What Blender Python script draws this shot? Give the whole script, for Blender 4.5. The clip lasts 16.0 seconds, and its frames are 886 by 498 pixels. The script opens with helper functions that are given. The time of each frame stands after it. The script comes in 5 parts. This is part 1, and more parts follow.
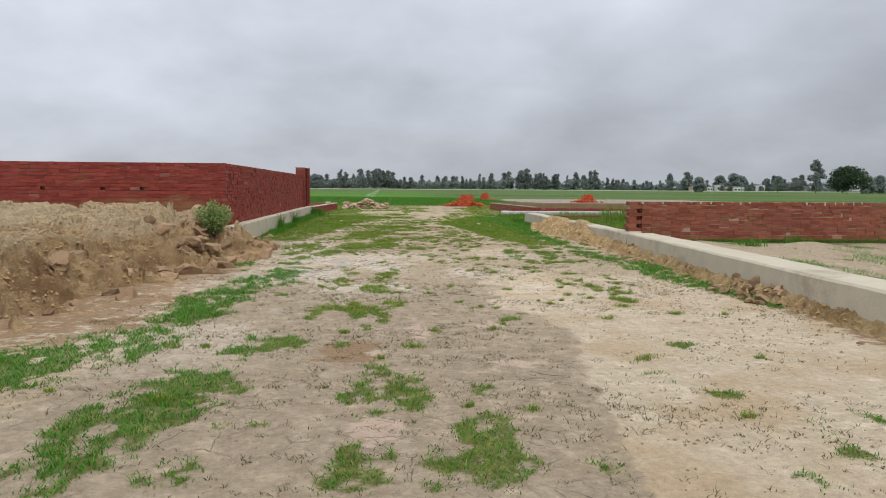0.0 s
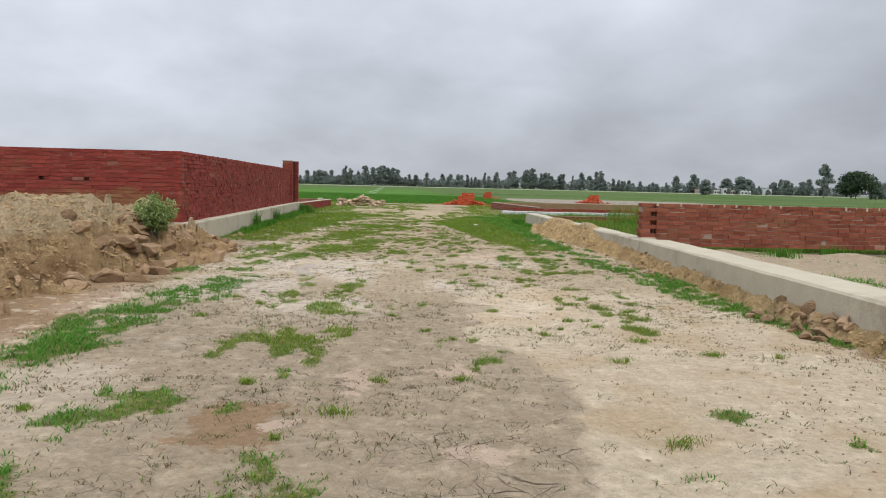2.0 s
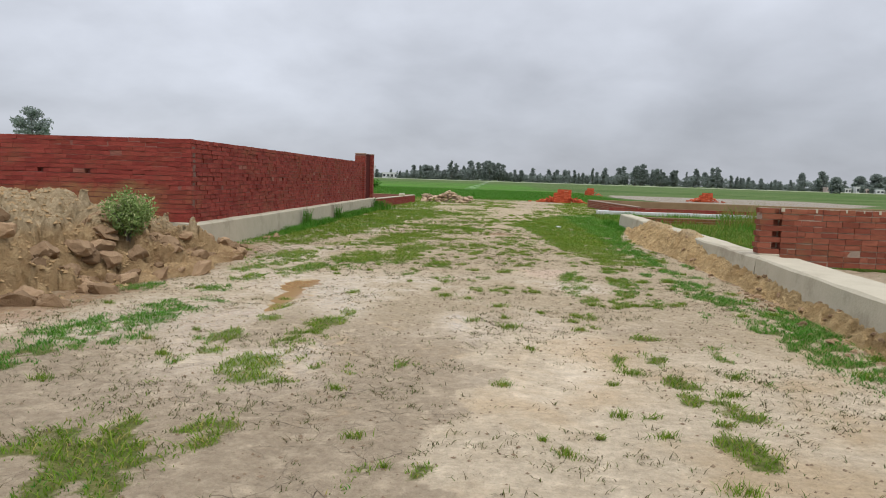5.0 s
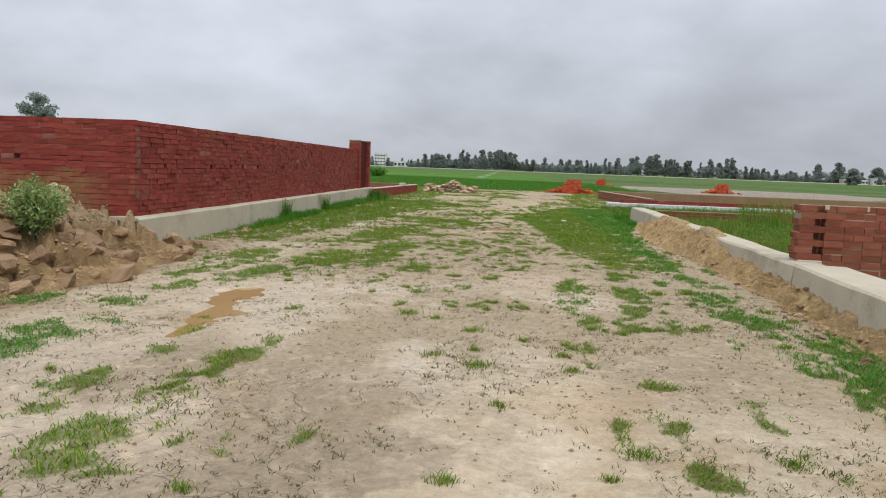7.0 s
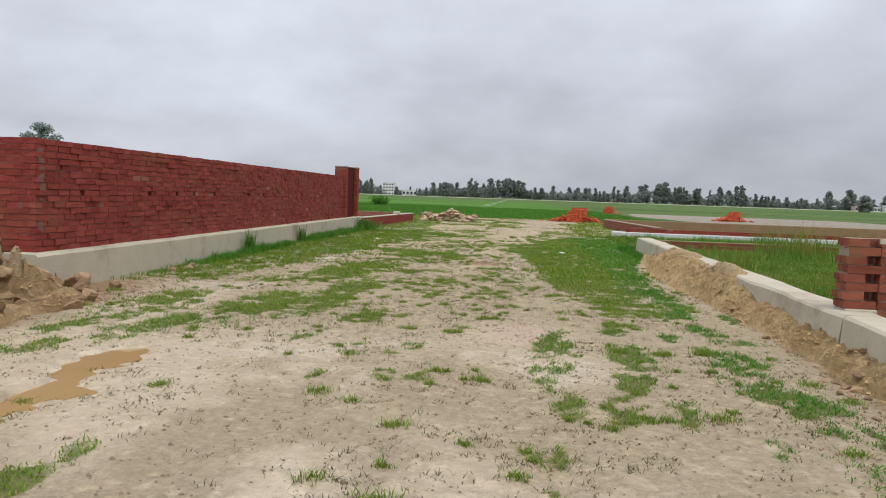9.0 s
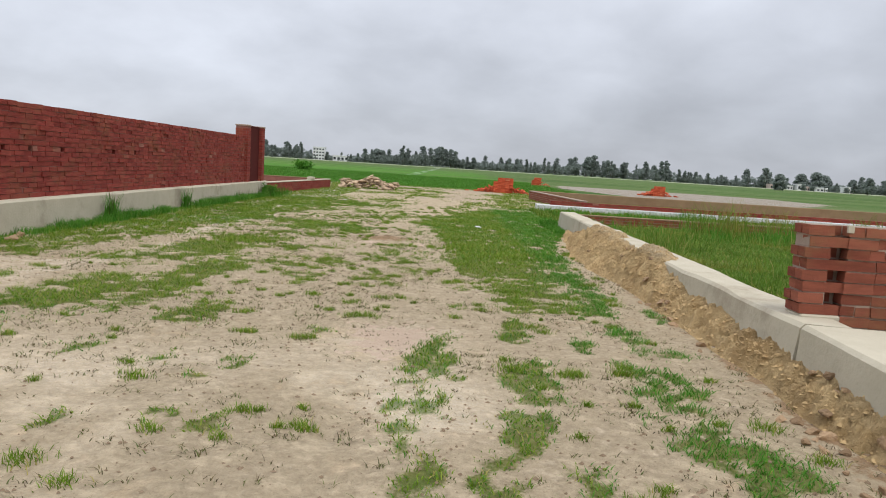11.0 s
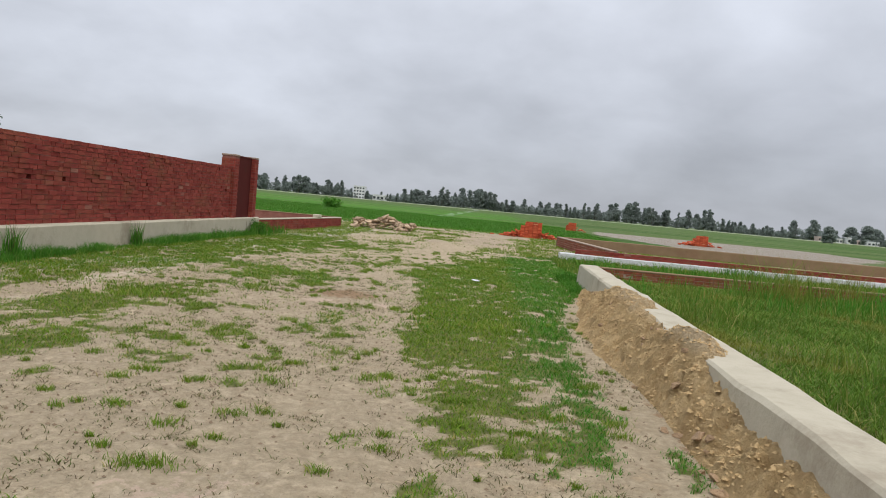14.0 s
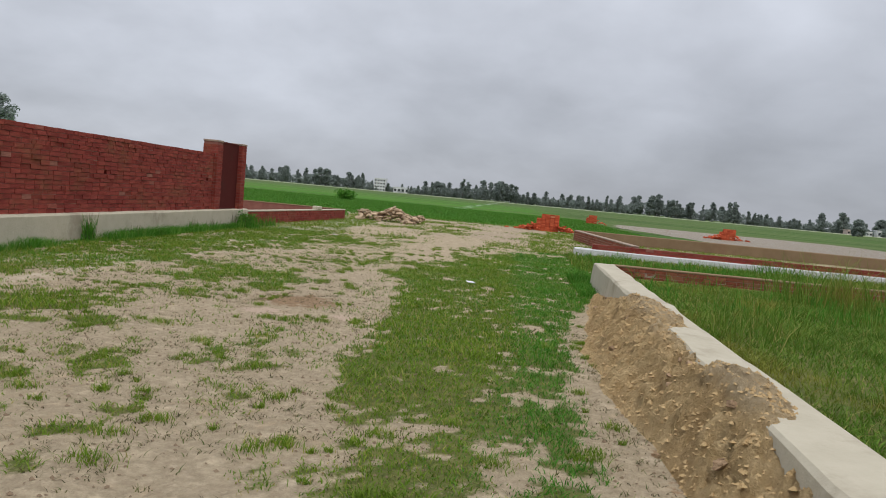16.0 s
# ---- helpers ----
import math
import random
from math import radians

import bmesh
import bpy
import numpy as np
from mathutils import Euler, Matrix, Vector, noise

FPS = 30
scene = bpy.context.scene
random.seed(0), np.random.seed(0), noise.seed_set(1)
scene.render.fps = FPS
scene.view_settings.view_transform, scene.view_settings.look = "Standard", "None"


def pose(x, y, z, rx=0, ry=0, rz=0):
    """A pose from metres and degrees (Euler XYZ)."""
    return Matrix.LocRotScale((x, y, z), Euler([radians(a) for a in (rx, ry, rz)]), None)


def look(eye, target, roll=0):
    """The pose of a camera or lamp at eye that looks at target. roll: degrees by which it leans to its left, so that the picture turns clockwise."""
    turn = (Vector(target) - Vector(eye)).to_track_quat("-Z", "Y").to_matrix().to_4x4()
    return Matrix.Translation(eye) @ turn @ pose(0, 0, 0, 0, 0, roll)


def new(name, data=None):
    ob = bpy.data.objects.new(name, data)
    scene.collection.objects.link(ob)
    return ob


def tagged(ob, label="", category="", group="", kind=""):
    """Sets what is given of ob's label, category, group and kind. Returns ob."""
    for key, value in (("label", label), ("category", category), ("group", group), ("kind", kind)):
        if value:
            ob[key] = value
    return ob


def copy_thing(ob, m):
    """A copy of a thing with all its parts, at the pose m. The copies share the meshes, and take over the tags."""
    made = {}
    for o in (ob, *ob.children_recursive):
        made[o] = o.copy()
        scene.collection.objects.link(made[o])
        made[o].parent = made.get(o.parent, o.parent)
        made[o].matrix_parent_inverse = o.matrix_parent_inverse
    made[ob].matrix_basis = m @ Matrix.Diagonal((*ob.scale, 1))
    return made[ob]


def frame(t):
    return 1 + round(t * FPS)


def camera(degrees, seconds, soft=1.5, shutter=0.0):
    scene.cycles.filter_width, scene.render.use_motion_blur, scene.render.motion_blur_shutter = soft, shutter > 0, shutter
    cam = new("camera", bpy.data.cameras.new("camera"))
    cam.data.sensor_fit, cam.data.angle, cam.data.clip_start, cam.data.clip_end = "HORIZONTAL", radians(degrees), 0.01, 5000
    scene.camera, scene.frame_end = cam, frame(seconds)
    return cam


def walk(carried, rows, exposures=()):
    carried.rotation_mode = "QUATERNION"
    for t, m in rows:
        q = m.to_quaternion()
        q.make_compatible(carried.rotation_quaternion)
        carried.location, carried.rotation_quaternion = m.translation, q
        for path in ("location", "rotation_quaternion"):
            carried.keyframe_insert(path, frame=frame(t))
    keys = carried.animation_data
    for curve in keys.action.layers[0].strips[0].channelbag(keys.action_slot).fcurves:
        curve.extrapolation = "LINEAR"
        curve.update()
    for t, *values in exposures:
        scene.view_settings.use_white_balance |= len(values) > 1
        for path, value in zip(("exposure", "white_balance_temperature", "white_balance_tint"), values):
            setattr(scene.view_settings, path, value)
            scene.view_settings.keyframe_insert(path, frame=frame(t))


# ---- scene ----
cam = camera(64.9, 16.0, soft=1.0)
PATH = [
    (0, (-2.071, 4.26, 1.468), (-1.897, 6.245, 1.293), 0.4),
    (0.5, (-1.942, 4.739, 1.463), (-1.772, 6.718, 1.228), 2.9),
    (1, (-1.829, 5.305, 1.482), (-1.621, 7.28, 1.245), 1.4),
    (1.5, (-1.667, 5.838, 1.432), (-1.539, 7.824, 1.228), 3.0),
    (2, (-1.484, 6.333, 1.426), (-1.322, 8.318, 1.246), 1.4),
    (2.5, (-1.283, 6.719, 1.444), (-1.174, 8.713, 1.331), -0.3),
    (3, (-0.998, 7.155, 1.435), (-1.004, 9.148, 1.261), -0.8),
    (3.5, (-0.767, 7.683, 1.426), (-0.686, 9.664, 1.163), -0.7),
    (4, (-0.531, 8.173, 1.466), (-0.49, 10.16, 1.25), 2.6),
    (4.2, (-0.509, 8.388, 1.476), (-0.575, 10.38, 1.308), 1.9),
    (6.3, (-0.09, 10.472, 1.454), (-0.271, 12.445, 1.182), 2.4),
    (6.5, (-0.084, 10.588, 1.463), (-0.277, 12.56, 1.192), 2.8),
    (7, (-0.005, 11.086, 1.48), (-0.174, 13.065, 1.246), 2.2),
    (7.5, (0.137, 11.575, 1.466), (-0.064, 13.555, 1.267), 3.1),
    (8, (0.213, 12.045, 1.467), (-0.026, 14.022, 1.284), 1.6),
    (8.5, (0.314, 12.567, 1.448), (0.035, 14.541, 1.296), 1.6),
    (9, (0.453, 13.068, 1.459), (0.254, 15.052, 1.305), 2.0),
    (9.2, (0.457, 13.249, 1.475), (0.348, 15.241, 1.341), 1.6),
    (11.3, (1.029, 15.23, 1.433), (1.042, 17.215, 1.192), 3.5),
    (11.5, (1.087, 15.432, 1.43), (1.11, 17.428, 1.294), 3.2),
    (12, (1.222, 15.93, 1.456), (1.24, 17.926, 1.339), 2.6),
    (12.5, (1.415, 16.407, 1.444), (1.327, 18.4, 1.296), 3.3),
    (13, (1.575, 16.928, 1.45), (1.546, 18.92, 1.268), 4.5),
    (13.5, (1.795, 17.425, 1.443), (1.586, 19.4, 1.211), 4.3),
    (14, (1.849, 17.91, 1.474), (1.733, 19.903, 1.348), 5.3),
    (14.5, (1.963, 18.429, 1.449), (1.735, 20.415, 1.381), 4.2),
    (15, (2.049, 18.919, 1.438), (1.776, 20.897, 1.336), 5.1),
    (15.5, (2.13, 19.422, 1.475), (1.959, 21.412, 1.384), 2.4),
    (16, (2.265, 19.881, 1.467), (2.09, 21.868, 1.314), 5.3),
]
walk(cam, [(t, look(eye, target, roll)) for t, eye, target, roll in PATH], ((0.0, -0.05), (0.5, -0.05), (2.0, 0.0), (3.5, -0.05), (6.5, 0.0), (8.0, -0.1), (9.2, 0.02), (11.5, 0.1), (12.5, -0.14), (14.0, -0.05), (15.0, -0.06), (16.0, -0.22)))

# ---------------------------------------------------------------- world, sun, exposure
world = bpy.data.worlds.new("overcast_sky")
scene.world = world
world.use_nodes = True
wn, wl = world.node_tree.nodes, world.node_tree.links
wn.clear()
SUN_ELEV, SUN_TURN = radians(62), radians(150)
sky = wn.new("ShaderNodeTexSky")
sky.sky_type, sky.sun_disc, sky.sun_elevation, sky.sun_rotation = "NISHITA", False, SUN_ELEV, SUN_TURN
sky_dim = wn.new("ShaderNodeVectorMath")
sky_dim.operation, sky_dim.inputs[3].default_value = "SCALE", 0.08
wl.new(sky.outputs[0], sky_dim.inputs[0])
coord = wn.new("ShaderNodeTexCoord")
split = wn.new("ShaderNodeSeparateXYZ")
wl.new(coord.outputs["Generated"], split.inputs[0])


def wmath(op, a, b=None, clamp=False):
    n = wn.new("ShaderNodeMath")
    n.operation, n.use_clamp = op, clamp
    for i, v in enumerate((a, b)):
        if v is None:
            continue
        if isinstance(v, (int, float)):
            n.inputs[i].default_value = v
        else:
            wl.new(v, n.inputs[i])
    return n.outputs[0]


up = wmath("MAXIMUM", split.outputs[2], 0.0)
# cloud layer: project the direction on a flat deck, so that clouds flatten towards the horizon
deck = wn.new("ShaderNodeVectorMath")
deck.operation = "DIVIDE"
hgt = wmath("ADD", up, 0.45)
comb = wn.new("ShaderNodeCombineXYZ")
for i in range(3):
    wl.new(hgt, comb.inputs[i])
wl.new(coord.outputs["Generated"], deck.inputs[0])
wl.new(comb.outputs[0], deck.inputs[1])


def wnoise(scale, detail, rough, distortion=0.0):
    n = wn.new("ShaderNodeTexNoise")
    n.inputs["Scale"].default_value, n.inputs["Detail"].default_value = scale, detail
    n.inputs["Roughness"].default_value, n.inputs["Distortion"].default_value = rough, distortion
    wl.new(deck.outputs[0], n.inputs["Vector"])
    return n.outputs["Fac"]


big = wnoise(1.6, 2, 0.45, 0.2)
fine = wnoise(4.6, 5, 0.5, 0.15)
cloud = wmath("ADD", wmath("MULTIPLY", wmath("SUBTRACT", big, 0.5), 0.65), wmath("MULTIPLY", wmath("SUBTRACT", fine, 0.5), 0.5))
# overcast gradient: the zenith about three times the horizon
grad = wmath("ADD", wmath("MULTIPLY", wmath("ADD", wmath("MULTIPLY", up, 0.25), 0.82), up), wmath("ADD", wmath("MULTIPLY", split.outputs[0], -0.15), 0.495))
# a thinner, brighter part of the deck ahead
thin = wn.new("ShaderNodeVectorMath")
thin.operation, thin.inputs[1].default_value = "DOT_PRODUCT", (0.10, 0.93, 0.35)
wl.new(coord.outputs["Generated"], thin.inputs[0])
glow = wmath("MULTIPLY", wmath("POWER", wmath("MAXIMUM", thin.outputs[1], 0.0), 22.0), 0.16)
lum = wmath("MULTIPLY", grad, wmath("ADD", wmath("ADD", cloud, glow), 1.0))
tint = wn.new("ShaderNodeCombineXYZ")
for i, k in enumerate((0.94, 0.99, 1.105)):
    wl.new(wmath("MULTIPLY", lum, k), tint.inputs[i])
mix = wn.new("ShaderNodeMix")
mix.data_type = "VECTOR"
mix.inputs[0].default_value = 0.93
wl.new(sky_dim.outputs[0], mix.inputs[4])
wl.new(tint.outputs[0], mix.inputs[5])
bg = wn.new("ShaderNodeBackground")
wl.new(mix.outputs[1], bg.inputs[0])
wout = wn.new("ShaderNodeOutputWorld")
wl.new(bg.outputs[0], wout.inputs[0])

sun = new("sun", bpy.data.lights.new("sun", "SUN"))
sun.data.energy, sun.data.angle, sun.data.color = 1.4, radians(20), (1.0, 0.96, 0.89)
sun_dir = Vector((math.sin(SUN_TURN) * math.cos(SUN_ELEV), math.cos(SUN_TURN) * math.cos(SUN_ELEV), math.sin(SUN_ELEV)))
sun.matrix_world = look(sun_dir * 50, (0, 0, 0))

# ---------------------------------------------------------------- materials


class Nodes:
    """A short way to build a node material."""

    def __init__(self, name):
        self.m = bpy.data.materials.new(name)
        self.m.use_nodes = True
        self.n, self.l = self.m.node_tree.nodes, self.m.node_tree.links
        self.b = self.n["Principled BSDF"]
        self.pos = self.n.new("ShaderNodeNewGeometry").outputs["Position"]

    def put(self, value, socket):
        if isinstance(value, (int, float)):
            socket.default_value = value
        elif isinstance(value, tuple):
            socket.default_value = (*value, 1) if len(value) == 3 else value
        else:
            self.l.new(value, socket)

    def noise(self, scale, detail=4, rough=0.55, stretch=None, vector=None):
        n = self.n.new("ShaderNodeTexNoise")
        n.inputs["Scale"].default_value, n.inputs["Detail"].default_value, n.inputs["Roughness"].default_value = scale, detail, rough
        v = vector or self.pos
        if stretch:
            s = self.n.new("ShaderNodeVectorMath")
            s.operation = "MULTIPLY"
            self.l.new(v, s.inputs[0])
            s.inputs[1].default_value = stretch
            v = s.outputs[0]
        self.l.new(v, n.inputs["Vector"])
        return n.outputs["Fac"]

    def cracks(self, scale):
        v = self.n.new("ShaderNodeTexVoronoi")
        v.feature = "DISTANCE_TO_EDGE"
        v.inputs["Scale"].default_value = scale
        w = self.n.new("ShaderNodeTexNoise")
        w.inputs["Scale"].default_value, w.inputs["Detail"].default_value = 3.0, 3
        a = self.n.new("ShaderNodeVectorMath")
        a.operation = "MULTIPLY_ADD"
        self.l.new(self.pos, w.inputs["Vector"])
        self.l.new(w.outputs["Color"], a.inputs[0])
        a.inputs[1].default_value = (0.35, 0.35, 0.0)
        self.l.new(self.pos, a.inputs[2])
        self.l.new(a.outputs[0], v.inputs["Vector"])
        return v.outputs["Distance"]

    def attr(self, name):
        a = self.n.new("ShaderNodeAttribute")
        a.attribute_name = name
        return a.outputs["Fac"]

    def math(self, op, a, b=0.0, clamp=False):
        n = self.n.new("ShaderNodeMath")
        n.operation, n.use_clamp = op, clamp
        self.put(a, n.inputs[0]), self.put(b, n.inputs[1])
        return n.outputs[0]

    def ramp(self, fac, lo, hi, a=0.0, b=1.0):
        n = self.n.new("ShaderNodeMapRange")
        n.interpolation_type = "SMOOTHSTEP"
        self.put(fac, n.inputs[0])
        for i, v in enumerate((lo, hi, a, b)):
            n.inputs[i + 1].default_value = v
        return n.outputs[0]

    def mix(self, fac, a, b, mode="MIX"):
        n = self.n.new("ShaderNodeMix")
        n.data_type, n.blend_type = "RGBA", mode
        self.put(fac, n.inputs[0]), self.put(a, n.inputs[6]), self.put(b, n.inputs[7])
        return n.outputs[2]

    def random(self, island=False):
        if island:
            return self.n.new("ShaderNodeNewGeometry").outputs["Random Per Island"]
        return self.n.new("ShaderNodeObjectInfo").outputs["Random"]

    def bump(self, height, distance, strength=1.0, below=None):
        n = self.n.new("ShaderNodeBump")
        n.inputs["Strength"].default_value, n.inputs["Distance"].default_value = strength, distance
        self.put(height, n.inputs["Height"])
        if below is not None:
            self.l.new(below, n.inputs["Normal"])
        return n.outputs[0]

    def done(self, color, rough=0.9, normal=None, spec=0.3, metal=0.0):
        self.put(color, self.b.inputs["Base Color"]), self.put(rough, self.b.inputs["Roughness"])
        self.b.inputs["Metallic"].default_value = metal
        if spec is not None:
            self.b.inputs["Specular IOR Level"].default_value = spec
        if normal is not None:
            self.l.new(normal, self.b.inputs["Normal"])
        return self.m


def soil_material():
    k = Nodes("road_soil")
    n1, n2, n3 = k.noise(0.9, 5), k.ramp(k.noise(5, 7, 0.72), 0.3, 0.7), k.noise(38, 5, 0.75)
    sand = k.mix(n2, (0.545, 0.443, 0.312), (0.695, 0.578, 0.42))
    sand = k.mix(k.ramp(n1, 0.45, 0.65), sand, (0.54, 0.41, 0.26))
    clay = k.mix(n2, (0.345, 0.27, 0.185), (0.50, 0.402, 0.281))
    mud = k.mix(n2, (0.375, 0.295, 0.192), (0.54, 0.437, 0.296))
    damp = k.math("MULTIPLY", k.ramp(k.math("ADD", k.attr("damp"), k.math("MULTIPLY", k.math("SUBTRACT", n2, 0.5), 0.4)), 0.36, 0.62), 0.95)
    wet = k.attr("wet")
    c = k.mix(k.ramp(k.math("ADD", k.attr("mud"), k.math("MULTIPLY", k.math("SUBTRACT", n2, 0.5), 0.7)), 0.3, 0.7), sand, mud)
    c = k.mix(damp, c, clay)
    loose = k.ramp(k.math("ADD", k.attr("loose"), k.math("MULTIPLY", k.math("SUBTRACT", n2, 0.5), 0.8)), 0.35, 0.6)
    c = k.mix(loose, c, k.mix(n3, (0.26, 0.165, 0.09), (0.42, 0.29, 0.175)))
    under = k.mix(n2, (0.10, 0.135, 0.03), (0.23, 0.22, 0.075))
    c = k.mix(k.ramp(k.math("ADD", k.attr("grass"), k.math("MULTIPLY", k.math("SUBTRACT", n3, 0.5), 1.2)), 0.4, 0.95), c, under)
    # crops and meadow farther out, in long strips
    f1, f2 = k.noise(0.05, 4, 0.6, (0.35, 1.6, 1)), k.noise(0.5, 5, 0.7, (0.4, 1.2, 1))
    crop = k.mix(k.ramp(f1, 0.4, 0.62), (0.065, 0.2, 0.016), (0.10, 0.205, 0.03))
    crop = k.mix(k.ramp(f2, 0.55, 0.75), crop, (0.14, 0.21, 0.05))
    crop = k.mix(k.attr("meadow"), crop, k.mix(k.ramp(f1, 0.35, 0.65), (0.06, 0.12, 0.024), (0.125, 0.16, 0.06)))
    strip = k.noise(0.5, 3, 0.55, (0.03, 0.4, 1))
    crop = k.mix(k.math("MULTIPLY", k.ramp(strip, 0.56, 0.63), 0.7), crop, (0.13, 0.165, 0.06))
    crop = k.mix(k.math("MULTIPLY", k.ramp(strip, 0.46, 0.40), 0.8), crop, (0.03, 0.07, 0.012))
    c = k.mix(k.attr("field"), c, crop)
    pond = k.ramp(k.math("ADD", k.attr("pond"), k.math("MULTIPLY", k.math("SUBTRACT", f2, 0.5), 1.5)), 0.4, 0.6)
    c = k.mix(pond, c, k.mix(f2, (0.2, 0.155, 0.105), (0.34, 0.285, 0.21)))
    # darker specks of clods and dead leaves in the soil
    c = k.mix(k.math("MULTIPLY", k.ramp(n3, 0.58, 0.68), 0.42), c, (0.22, 0.165, 0.10))
    c = k.mix(1.0, c, k.mix(k.ramp(k.noise(16, 6, 0.75), 0.3, 0.7), (0.84, 0.83, 0.82), (1.12, 1.12, 1.12)), "MULTIPLY")
    gap = k.math("MULTIPLY", k.ramp(k.cracks(2.6), 0.0, 0.007), k.ramp(k.cracks(6.3), 0.0, 0.010, 0.5, 1.0))
    broken = k.math("MULTIPLY", k.ramp(k.noise(0.7, 3), 0.42, 0.56), k.ramp(k.noise(4.5, 2), 0.40, 0.52))
    crackmask = k.math("MULTIPLY", k.math("MULTIPLY", k.ramp(damp, 0.0, 1.0, 0.12, 1.0), broken), k.math("SUBTRACT", 1.0, k.math("MAXIMUM", k.attr("grass"), k.attr("field"))))
    c = k.mix(k.ramp(k.math("ADD", k.attr("pale"), k.math("MULTIPLY", k.math("SUBTRACT", n2, 0.5), 0.9)), 0.4, 0.62), c, k.mix(n3, (0.50, 0.36, 0.255), (0.64, 0.50, 0.38)))
    cut = k.math("MULTIPLY", k.math("SUBTRACT", 1.0, gap), crackmask)
    c = k.mix(k.math("MULTIPLY", cut, 0.8), c, (0.11, 0.08, 0.055))
    rough = k.math("SUBTRACT", 0.92, k.math("MULTIPLY", k.math("MAXIMUM", wet, k.math("MULTIPLY", pond, 0.8)), k.ramp(n2, 0.3, 0.7, 0.5, 0.74)))
    relief = k.math("SUBTRACT", k.math("ADD", n2, k.math("MULTIPLY", n3, 0.5)), k.math("MULTIPLY", cut, 1.0))
    nrm = k.bump(k.math("MULTIPLY", relief, k.math("SUBTRACT", 1.0, k.math("MULTIPLY", wet, 0.85))), 0.03)
    k.put(k.math("ADD", 0.1, k.math("MULTIPLY", wet, 0.45)), k.b.inputs["Specular IOR Level"])
    return k.done(c, rough, nrm, None)


def loose_material(name, lo, hi, damp_tone):
    k = Nodes(name)
    n1, n2, n3 = k.noise(1.1, 5), k.ramp(k.noise(8, 7, 0.75), 0.28, 0.72), k.noise(42, 5, 0.75)
    c = k.mix(n2, lo, hi)
    c = k.mix(k.ramp(n1, 0.48, 0.66), c, damp_tone)
    c = k.mix(k.ramp(k.attr("dry"), 0.2, 0.9), c, k.mix(n2, (0.44, 0.325, 0.185), (0.62, 0.485, 0.31)))
    c = k.mix(k.math("MULTIPLY", k.ramp(n3, 0.57, 0.72), 0.3), c, (0.24, 0.155, 0.08))
    return k.done(c, 0.95, k.bump(k.math("ADD", n2, n3), 0.035), 0.1)


def plain_material(name, lo, hi, scale=6.0, rough=0.9, depth=0.004, spec=0.3, metal=0.0, stain=None, island=None):
    k = Nodes(name)
    n1, n2 = k.noise(scale, 5, 0.65), k.noise(scale * 9, 4, 0.6)
    c = k.mix(n1, lo, hi)
    if stain:
        c = k.mix(k.math("MULTIPLY", k.ramp(k.noise(scale * 0.35, 6, 0.7), 0.5, 0.7), 0.7), c, stain)
    if island is not None:
        c = k.mix(1.0, c, k.mix(k.random(island), (0.62, 0.6, 0.58), (1.25, 1.25, 1.25)), "MULTIPLY")
    return k.done(c, rough, k.bump(k.math("ADD", n1, n2), depth), spec, metal)


def brick_material(name, island, lo, hi, pale, dirt=0.0, splash=False):
    k = Nodes(name)
    r = k.random(island)
    n1, n2 = k.noise(14, 5, 0.65), k.noise(90, 3, 0.6)
    c = k.mix(r, lo, hi)
    c = k.mix(k.ramp(r, 0.985, 0.998), c, pale)
    c = k.mix(1.0, c, k.mix(k.noise(9, 6, 0.7, (0.5, 0.5, 2.2)), (0.32, 0.3, 0.3), (1.75, 1.72, 1.66)), "MULTIPLY")
    c = k.mix(k.math("MULTIPLY", k.ramp(n1, 0.62, 0.8), 0.4), c, (pale[0] * 0.7, pale[1] * 0.65, pale[2] * 0.6))
    if dirt:
        c = k.mix(k.math("MULTIPLY", k.ramp(k.noise(1.1, 6, 0.72, (1, 1, 1.8)), 0.46, 0.7), dirt), c, (0.235, 0.125, 0.06))
    if splash:
        # mud dried on the lower courses above the heap
        at = k.n.new("ShaderNodeSeparateXYZ")
        k.l.new(k.pos, at.inputs[0])
        edge = k.math("ADD", at.outputs[2], k.math("MULTIPLY", k.noise(0.8, 4), 0.9))
        side = k.math("MULTIPLY", k.ramp(at.outputs[0], -6.1, -6.9), k.ramp(edge, 1.62, 1.42))
        c = k.mix(k.math("MULTIPLY", side, k.ramp(k.noise(7, 4, 0.7), 0.3, 0.6, 0.35, 0.85)), c, (0.30, 0.165, 0.075))
    return k.done(c, 0.9, k.bump(k.math("ADD", n1, n2), 0.006), 0.2)


def leaf_material(name, lo, hi, tip=None, rough=0.6, trans=0.25, dry=None):
    k = Nodes(name)
    r = k.random(True)
    c = k.mix(r, lo, hi)
    if tip:
        c = k.mix(k.ramp(r, 0.86, 0.95), c, tip)
    if dry:
        c = k.mix(k.math("MULTIPLY", k.ramp(k.noise(0.55, 5, 0.6), 0.48, 0.66), 0.5), c, dry)
    c = k.mix(1.0, c, k.mix(k.noise(1.2, 4), (0.62, 0.68, 0.6), (1.36, 1.26, 1.34)), "MULTIPLY")
    k.done(c, rough, None, 0.1)
    t = k.n.new("ShaderNodeBsdfTranslucent")
    k.l.new(c, t.inputs[0])
    m = k.n.new("ShaderNodeMixShader")
    m.inputs[0].default_value = trans
    k.l.new(k.b.outputs[0], m.inputs[1]), k.l.new(t.outputs[0], m.inputs[2])
    k.l.new(m.outputs[0], k.n["Material Output"].inputs[0])
    return k.m


